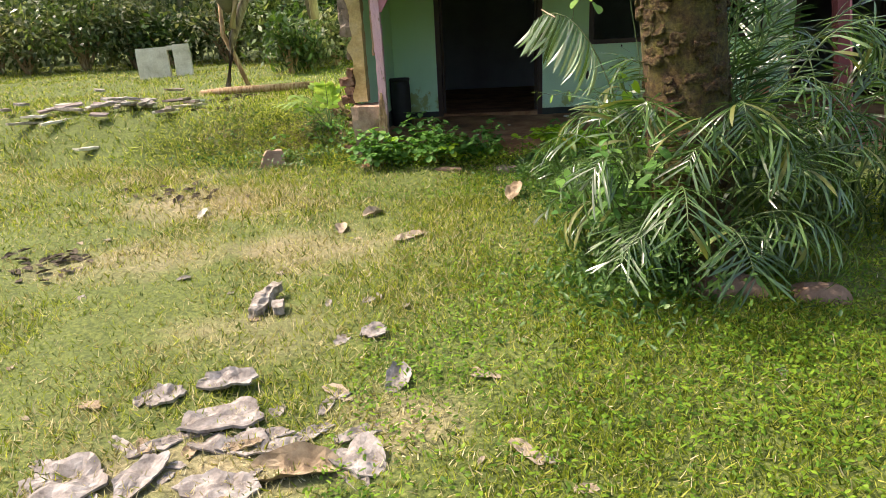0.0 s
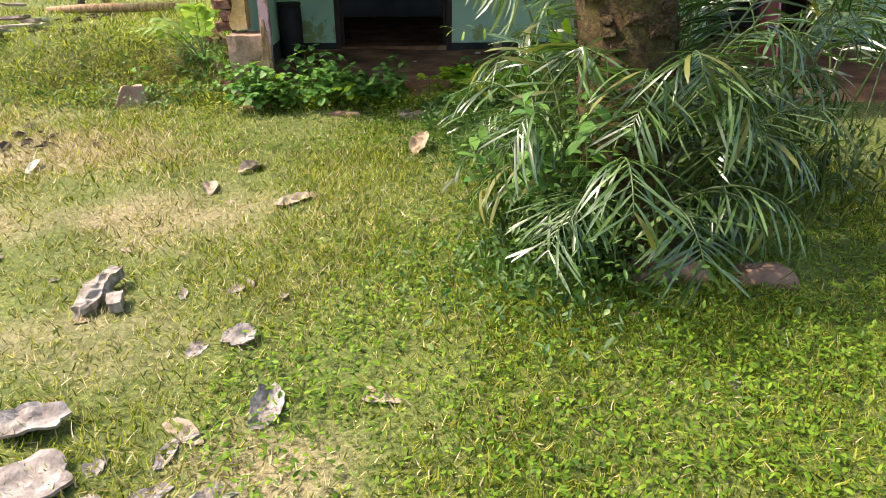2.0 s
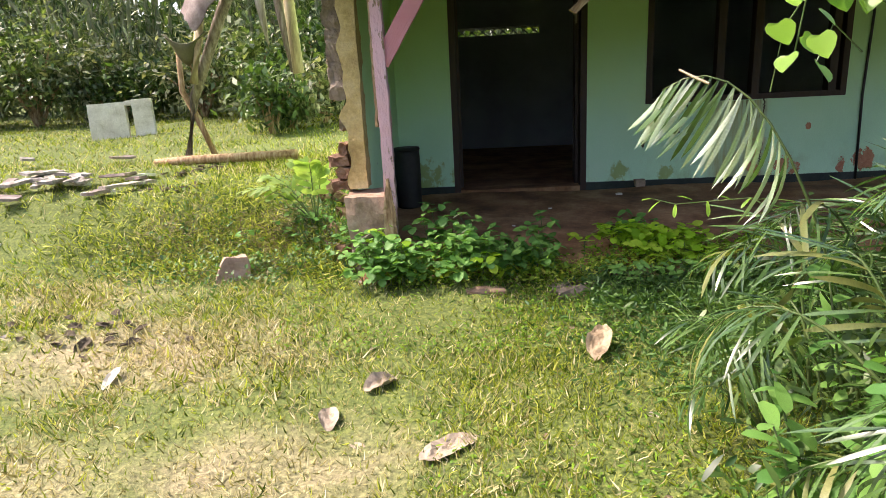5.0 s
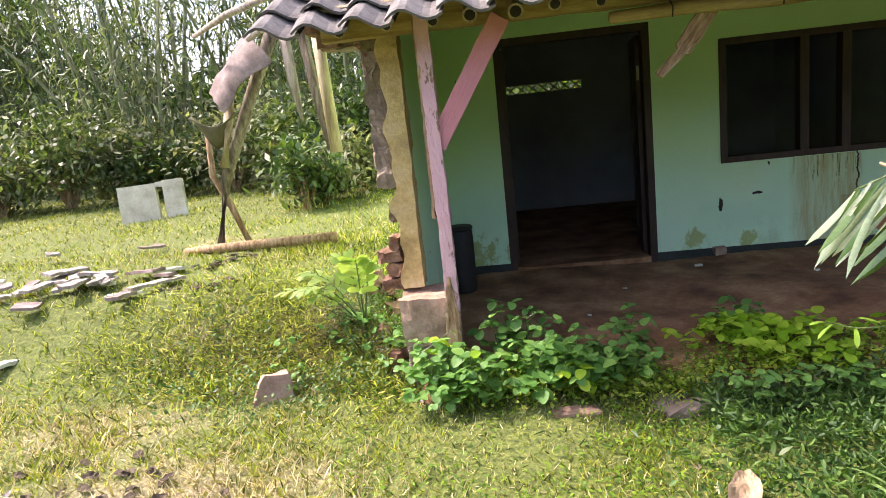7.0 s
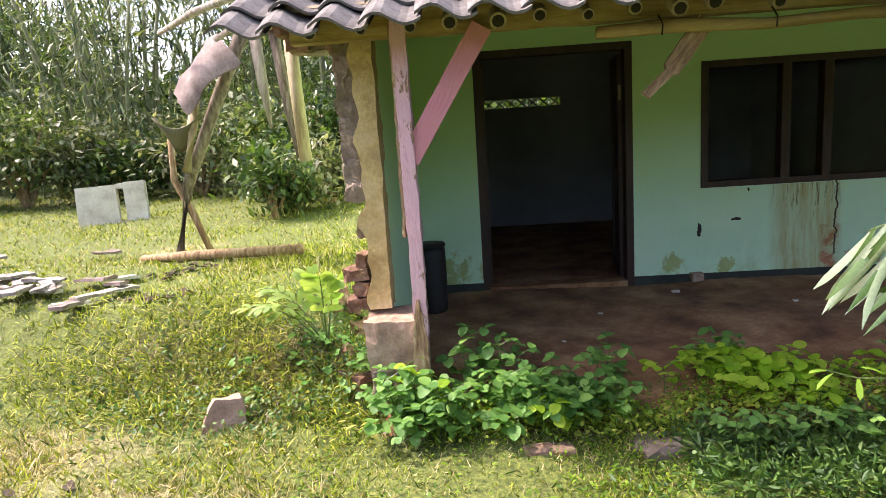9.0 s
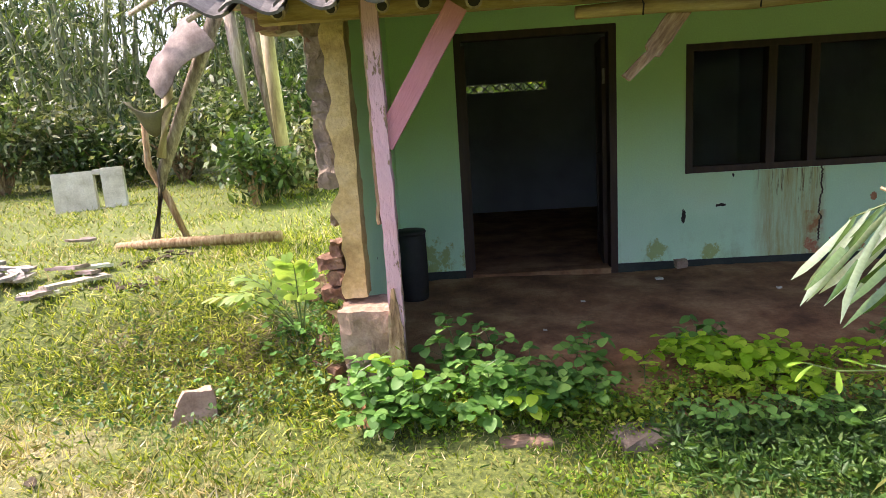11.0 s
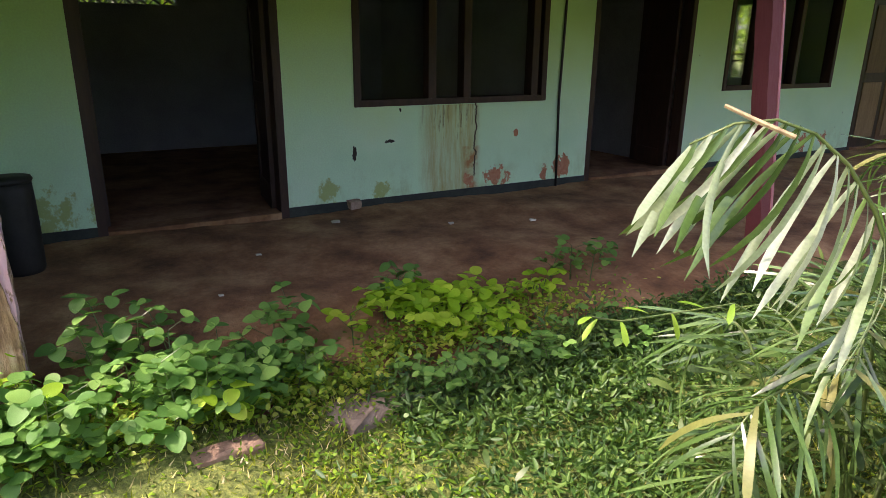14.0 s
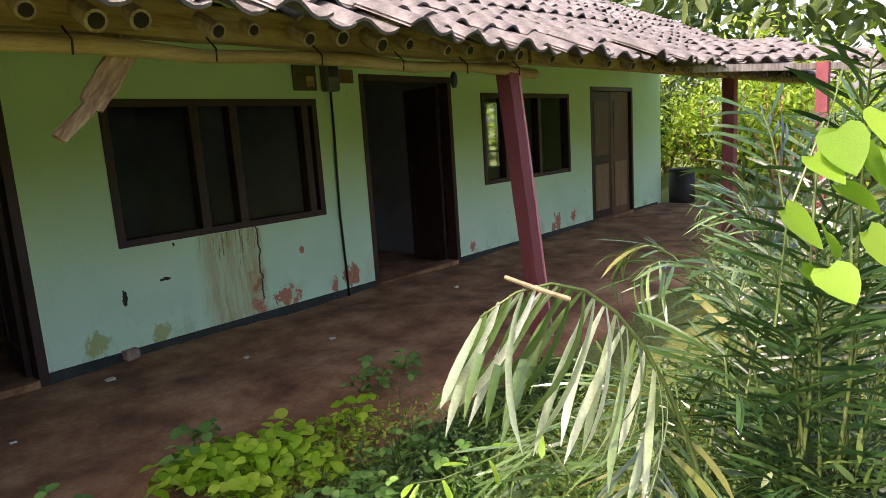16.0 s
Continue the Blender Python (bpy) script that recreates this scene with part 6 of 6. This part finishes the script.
def turf():
    spans = [(115000, -3.0, 3.0, 2.0, 4.2, 0.038, 0.0055), (125000, -4.2, 3.4, 4.2, 6.9, 0.042, 0.0062), (75000, -7.5, -0.7, 5.2, 9.5, 0.06, 0.010), (75000, -11, -0.7, 9.0, 16, 0.06, 0.011), (14000, 2.6, 14, 3, 9, 0.06, 0.012), (20000, -9, -3, 2.5, 7, 0.05, 0.011), (26000, -6, 6, -3.5, 2.05, 0.06, 0.013), (12000, 3, 8, 1.5, 5, 0.06, 0.013), (9000, -12, -6, -2, 9, 0.07, 0.018)]
    for k, (n, x0, x1, y0, y1, L, W) in enumerate(spans):
        x, y = scatter(n, x0, x1, y0, y1)
        lush = value_noise(x, y, 2.3, 1.0) + 0.12 * np.clip(x, -3, 1.2)
        dry = wornness(x, y) + 0.35 * (value_noise(x, y, 5.0, 6) - 0.5)
        keep = house_mask(x, y) & (RNG.random(n) < np.clip(0.45 + 1.1 * (lush - 0.35), 0.25, 1) * (1 - 0.55 * np.clip(dry, 0, 1)))
        keep &= ~((x > 0.75) & (y > 5.75) & (y < 6.9) & (RNG.random(n) < 0.6))
        x, y, lush, dry = x[keep], y[keep], lush[keep], dry[keep]
        n = len(x)
        D = spread(n, 0.62) * np.array([1, 1, 0.2]) + np.array([0, 0, 0.75])
        Ls = L * RNG.uniform(0.5, 1.5, n) * (0.8 + 0.5 * np.clip(lush, 0, 1))
        P = np.stack([x, y, gz(x, y) - 0.004], -1)
        up, Ws = spread(n), W * RNG.uniform(0.7, 1.4, n)
        straw = RNG.random(n) < np.clip(0.24 + 0.75 * dry - 0.14 * np.clip(x - 0.2, 0, 2), 0.04, 0.88)
        # blades before the porch take a darker colour in place of shade
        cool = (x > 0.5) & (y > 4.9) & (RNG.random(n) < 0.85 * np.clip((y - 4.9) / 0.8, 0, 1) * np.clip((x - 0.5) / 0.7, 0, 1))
        for pick, mat, label in ((~straw & ~cool, GRASS, "short green yard grass"), (straw & ~cool, STRAW, "dry straw-coloured grass of the worn yard"), (cool, HERB, "grass coloured darker in place of shade before the porch")):
            if not pick.any():
                continue
            ob = part("grass", leaves("grass", P[pick], D[pick], up[pick], Ls[pick], Ws[pick], "blade"), mat)
            tagged(ob, label, "grass", kind="stuff")


turf()


def ground_cover():
    n = 30000
    x, y = RNG.uniform(0.0, 3.3, n), 3.35 + RNG.normal(0, 0.8, n)
    x2, y2 = scatter(9000, -0.9, 1.0, 5.6, 6.75)
    x, y = np.concatenate([x, x2]), np.concatenate([y, y2])
    keep = house_mask(x, y) & (RNG.random(len(x)) < np.clip(value_noise(x, y, 3.1, 4) * 0.9 + 0.22 * (x - 0.7), 0, 0.95))
    x, y = x[keep], y[keep]
    n = len(x)
    P = np.stack([x, y, gz(x, y) + RNG.uniform(0.005, 0.045, n)], -1)
    D = spread(n, 0.7) * np.array([1, 1, 0.35])
    ob = part("clover", leaves("clover", P, D, spread(n, 0.25) + np.array([0, 0, 1]), RNG.uniform(0.014, 0.036, n), RNG.uniform(0.006, 0.015, n), "long"), CLOVER)
    tagged(ob, "creeping small-leaved ground cover in the turf", "ground cover", kind="stuff")
    # lighter small weeds along the porch lip
    n = 2800
    x = np.concatenate([RNG.uniform(-0.4, 1.1, n // 2), RNG.normal(1.5, 0.4, n // 2)])
    y = 6.54 + RNG.normal(0, 0.08, n) + 0.17 * (x > 0.95)
    P = np.stack([x, y, gz(x, y) + RNG.uniform(0.01, 0.10, n)], -1)
    D = spread(n, 0.7) * np.array([1, 1, 0.5]) + np.array([0, 0, 0.2])
    ob = part("low_weeds", leaves("low_weeds", P, D, spread(n, 0.3) + np.array([0, 0, 1]), RNG.uniform(0.018, 0.04, n), RNG.uniform(0.014, 0.026, n), "oval"), YELLOWWEED)
    tagged(ob, "yellow-green low weeds along the porch edge", "weed", kind="stuff")
    n = 2600
    x = np.concatenate([RNG.uniform(-0.5, 0.7, n // 2), RNG.normal(1.3, 0.4, n // 2)])
    y = 6.56 + RNG.normal(0, 0.10, n) + 0.20 * (x > 0.9)
    P = np.stack([x, y, gz(x, y) + RNG.uniform(0.01, 0.16, n)], -1)
    D = spread(n, 0.7) * np.array([1, 1, 0.5]) + np.array([0, 0, 0.15])
    ob = part("small_herbs", leaves("small_herbs", P, D, spread(n, 0.4) + np.array([0, 0, 1]), RNG.uniform(0.012, 0.034, n), RNG.uniform(0.008, 0.02, n), "oval"), CLOVER)
    tagged(ob, "fine green herbs filling the weeds at the porch edge", "weed", kind="stuff")
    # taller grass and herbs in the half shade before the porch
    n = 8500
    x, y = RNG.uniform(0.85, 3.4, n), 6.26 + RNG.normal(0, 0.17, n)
    # second batch of dark leaves puts shade into the sunlit turf's colour
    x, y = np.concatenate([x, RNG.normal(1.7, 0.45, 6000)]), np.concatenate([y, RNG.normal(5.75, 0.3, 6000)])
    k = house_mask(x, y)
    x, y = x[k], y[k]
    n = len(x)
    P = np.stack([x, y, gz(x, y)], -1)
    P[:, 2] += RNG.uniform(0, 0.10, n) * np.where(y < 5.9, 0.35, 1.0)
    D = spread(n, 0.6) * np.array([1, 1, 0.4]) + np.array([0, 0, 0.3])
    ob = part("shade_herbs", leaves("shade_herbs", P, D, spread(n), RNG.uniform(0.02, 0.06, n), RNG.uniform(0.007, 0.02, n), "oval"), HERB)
    tagged(ob, "dark leafy herbs before the porch, partly added to stand for shade", "herb", kind="stuff")
    # weedy bank beside the house
    n = 20000
    x, y = -0.60 - np.abs(RNG.normal(0, 1.1, n)), 7.2 + RNG.normal(0, 0.36, n)
    k = house_mask(x, y) & (value_noise(x, y, 2.6, 9) > RNG.uniform(0.2, 0.7, n))
    x, y = x[k], y[k]
    n = len(x)
    P = np.stack([x, y, gz(x, y) + RNG.uniform(0, 0.08, n)], -1)
    D = spread(n, 0.6) * np.array([1, 1, 0.5]) + np.array([0, -0.15, 0.45])
    ob = part("bank_weeds", leaves("bank_weeds", P, D, spread(n, 0.4) + np.array([0, -0.3, 1]), RNG.uniform(0.03, 0.085, n), RNG.uniform(0.005, 0.011, n), "long"), GRASS)
    tagged(ob, "rank weeds covering the bank beside the house", "weed", kind="stuff")
    n = 4000
    x, y = -0.62 - np.abs(RNG.normal(0, 0.9, n)), 7.15 + RNG.normal(0, 0.34, n)
    k = house_mask(x, y) & (value_noise(x, y, 3.4, 5) > 0.42)
    x, y = x[k], y[k]
    n = len(x)
    P = np.stack([x, y, gz(x, y) + RNG.uniform(0.01, 0.12, n)], -1)
    ob = part("bank_herbs", leaves("bank_herbs", P, spread(n, 0.7), spread(n, 0.4) + np.array([0, -0.3, 1]), RNG.uniform(0.018, 0.04, n), RNG.uniform(0.010, 0.022, n), "oval"), HERB)
    tagged(ob, "small-leaved green herbs on the bank beside the wall", "herb", kind="stuff")
    n = 3600
    x, y = RNG.normal(-1.35, 0.4, n), 7.15 + RNG.normal(0, 0.17, n)
    k = house_mask(x, y)
    x, y = x[k], y[k]
    n = len(x)
    P = np.stack([x, y, gz(x, y) + RNG.uniform(0, 0.05, n)], -1)
    D = spread(n, 0.6) * np.array([1, 1, 0.4]) + np.array([0, -0.5, -0.05])
    ob = part("dead_grass", leaves("dead_grass", P, D, spread(n), RNG.uniform(0.08, 0.2, n), RNG.uniform(0.004, 0.008, n), "blade"), DRYGRASS)
    tagged(ob, "dead brown grass hanging over the bank", "grass", kind="stuff")


ground_cover()


# ---- bamboo grove, shrubs, far woods ----
def bamboo_grove():
    for k in range(7):
        cx, cy = -13.5 + 2.3 * k + RNG.uniform(-0.5, 0.5), 17.0 + RNG.uniform(-1.2, 1.6)
        t = thing("bamboo_clump", (cx, cy, float(gz(cx, cy))), "tall bamboo clump with drooping narrow leaves", "bamboo", "bamboo grove")
        P, D = [], []
        for s in range(20):
            ox, oy = RNG.normal(0, 0.65, 2)
            out = Vector((ox, oy, 0)) * 0.9 + Vector(RNG.normal(0, 0.5, 3)) * Vector((1, 1, 0))
            H = RNG.uniform(4.5, 8.5)
            pts = [Vector((ox, oy, 0)) + out * (v * v * 1.4) + Vector((0, 0, H * (v - 0.18 * v ** 3))) for v in [j / 7 for j in range(8)]]
            part("culm", bar(pts, [0.045 - 0.0045 * j for j in range(8)], 6), CULM, t, smooth=True)
            for _ in range(300):
                v = RNG.uniform(0.05, 1.0)
                j = min(6, int(v * 7))
                p = pts[j].lerp(pts[j + 1], v * 7 - j)
                P.append(p + Vector(RNG.normal(0, 0.45, 3)))
                D.append(RNG.normal(0, 0.6, 3) + np.array([0, -0.2, -0.5]))
        n = len(P)
        part("foliage", leaves("foliage", [tuple(p) for p in P], D, spread(n, 0.5) + np.array([0, -0.4, 1]), RNG.uniform(0.18, 0.36, n), RNG.uniform(0.025, 0.05, n), "diamond"), BAMBOOLEAF, t)


bamboo_grove()


def bush(cx, cy, r, h, n, mat, label, group, size=(0.08, 0.18), name="shrub"):
    """A shrub: forked stems and a ragged crown of single leaves."""
    z0 = float(gz(cx, cy))
    t = thing(name, (cx, cy, z0), label, "shrub", group)
    bm = bmesh.new()
    ends = []
    for k in range(9):
        a = k * 2.4
        e = Vector((math.cos(a) * r * 0.7 * RNG.uniform(0.3, 1), math.sin(a) * r * 0.7 * RNG.uniform(0.3, 1), h * RNG.uniform(0.5, 1)))
        tube(bm, [(0, 0, -0.05), e * 0.5 + Vector((0, 0, 0.1 * h)), e], [0.03 * r + 0.01, 0.02 * r + 0.006, 0.006], 5)
        ends += [e, e * 0.65 + Vector((0, 0, 0.1 * h))]
    part("stem", bm, ROTWOOD, t)
    c = RNG.integers(0, len(ends), n)
    P = np.array([tuple(e) for e in ends])[c] + RNG.normal(0, 1, (n, 3)) * np.array([r * 0.28, r * 0.28, h * 0.2])
    P[:, 2] = np.maximum(P[:, 2], 0.03)
    D = spread(n, 0.6) + np.array([0, 0, -0.15])
    part("crown", leaves("crown", P, D, spread(n, 0.4) + np.array([0, 0, 1]), RNG.uniform(*size, n), RNG.uniform(size[0] * 0.4, size[1] * 0.45, n), "diamond"), mat, t)


def shrubs():
    g = "shrubs below the bamboo"
    for k in range(15):
        bush(-12.5 + 0.95 * k + RNG.uniform(-0.3, 0.3), (15.6 if k > 11 else 14.2) + RNG.uniform(-0.7, 0.9), RNG.uniform(0.8, 1.2), RNG.uniform(0.8, 1.5), 2200, (BRUSH, BAMBOOLEAF, BRUSH, SHRUB)[k % 4], "leafy green shrub at the edge of the grove", g, (0.07, 0.2))
    for k in range(6):
        bush(-2.5 + RNG.uniform(-0.5, 0.5), 11.2 + 0.6 * k, 0.5, RNG.uniform(0.5, 0.9), 900, SHRUB if k % 3 == 0 else BRUSH, "ragged shrub beside the house wall", g)
    g = "sunny shrubs past the house"
    for k in range(20):
        bush(12.6 + RNG.uniform(0, 6), 4.5 + 0.5 * k + RNG.uniform(-0.5, 0.5), RNG.uniform(1.0, 1.5), RNG.uniform(1.2, 3.4), 1700, LIMESHRUB if k % 4 else SHRUB, "sunlit yellow-green shrub past the house end", g, (0.1, 0.22))
    for k in range(5):
        bush(-0.5 + 2.6 * k, 16.8 + RNG.uniform(-0.5, 0.5), 1.5, 3.0, 1800, LIMESHRUB, "sunlit shrub behind the house", "shrubs behind the house", (0.12, 0.25))


shrubs()


def far_woods():
    n = 26000
    a = RNG.uniform(0, 2 * math.pi, n)
    r = 26 + RNG.exponential(5, n)
    x, y = 1 + r * np.cos(a), 6 + r * np.sin(a)
    tall = 6.5 + 3.0 * np.sin(5 * a) + 2.0 * np.sin(11 * a + 1) + 1.5 * np.sin(23 * a)
    z = gz(x, y) + RNG.uniform(0, 1, n) ** 0.8 * np.maximum(3.5, tall)
    P = np.stack([x, y, z], -1)
    ob = part("far_woods", leaves("far_woods", P, spread(n, 0.6) + np.array([0, 0, -0.2]), spread(n, 0.5) + np.array([0, 0, 1]), RNG.uniform(0.5, 1.3, n), RNG.uniform(0.25, 0.6, n), "oval"), WOODS)
    tagged(ob, "ring of distant leafy woods round the clearing", "woods", kind="stuff")


far_woods()
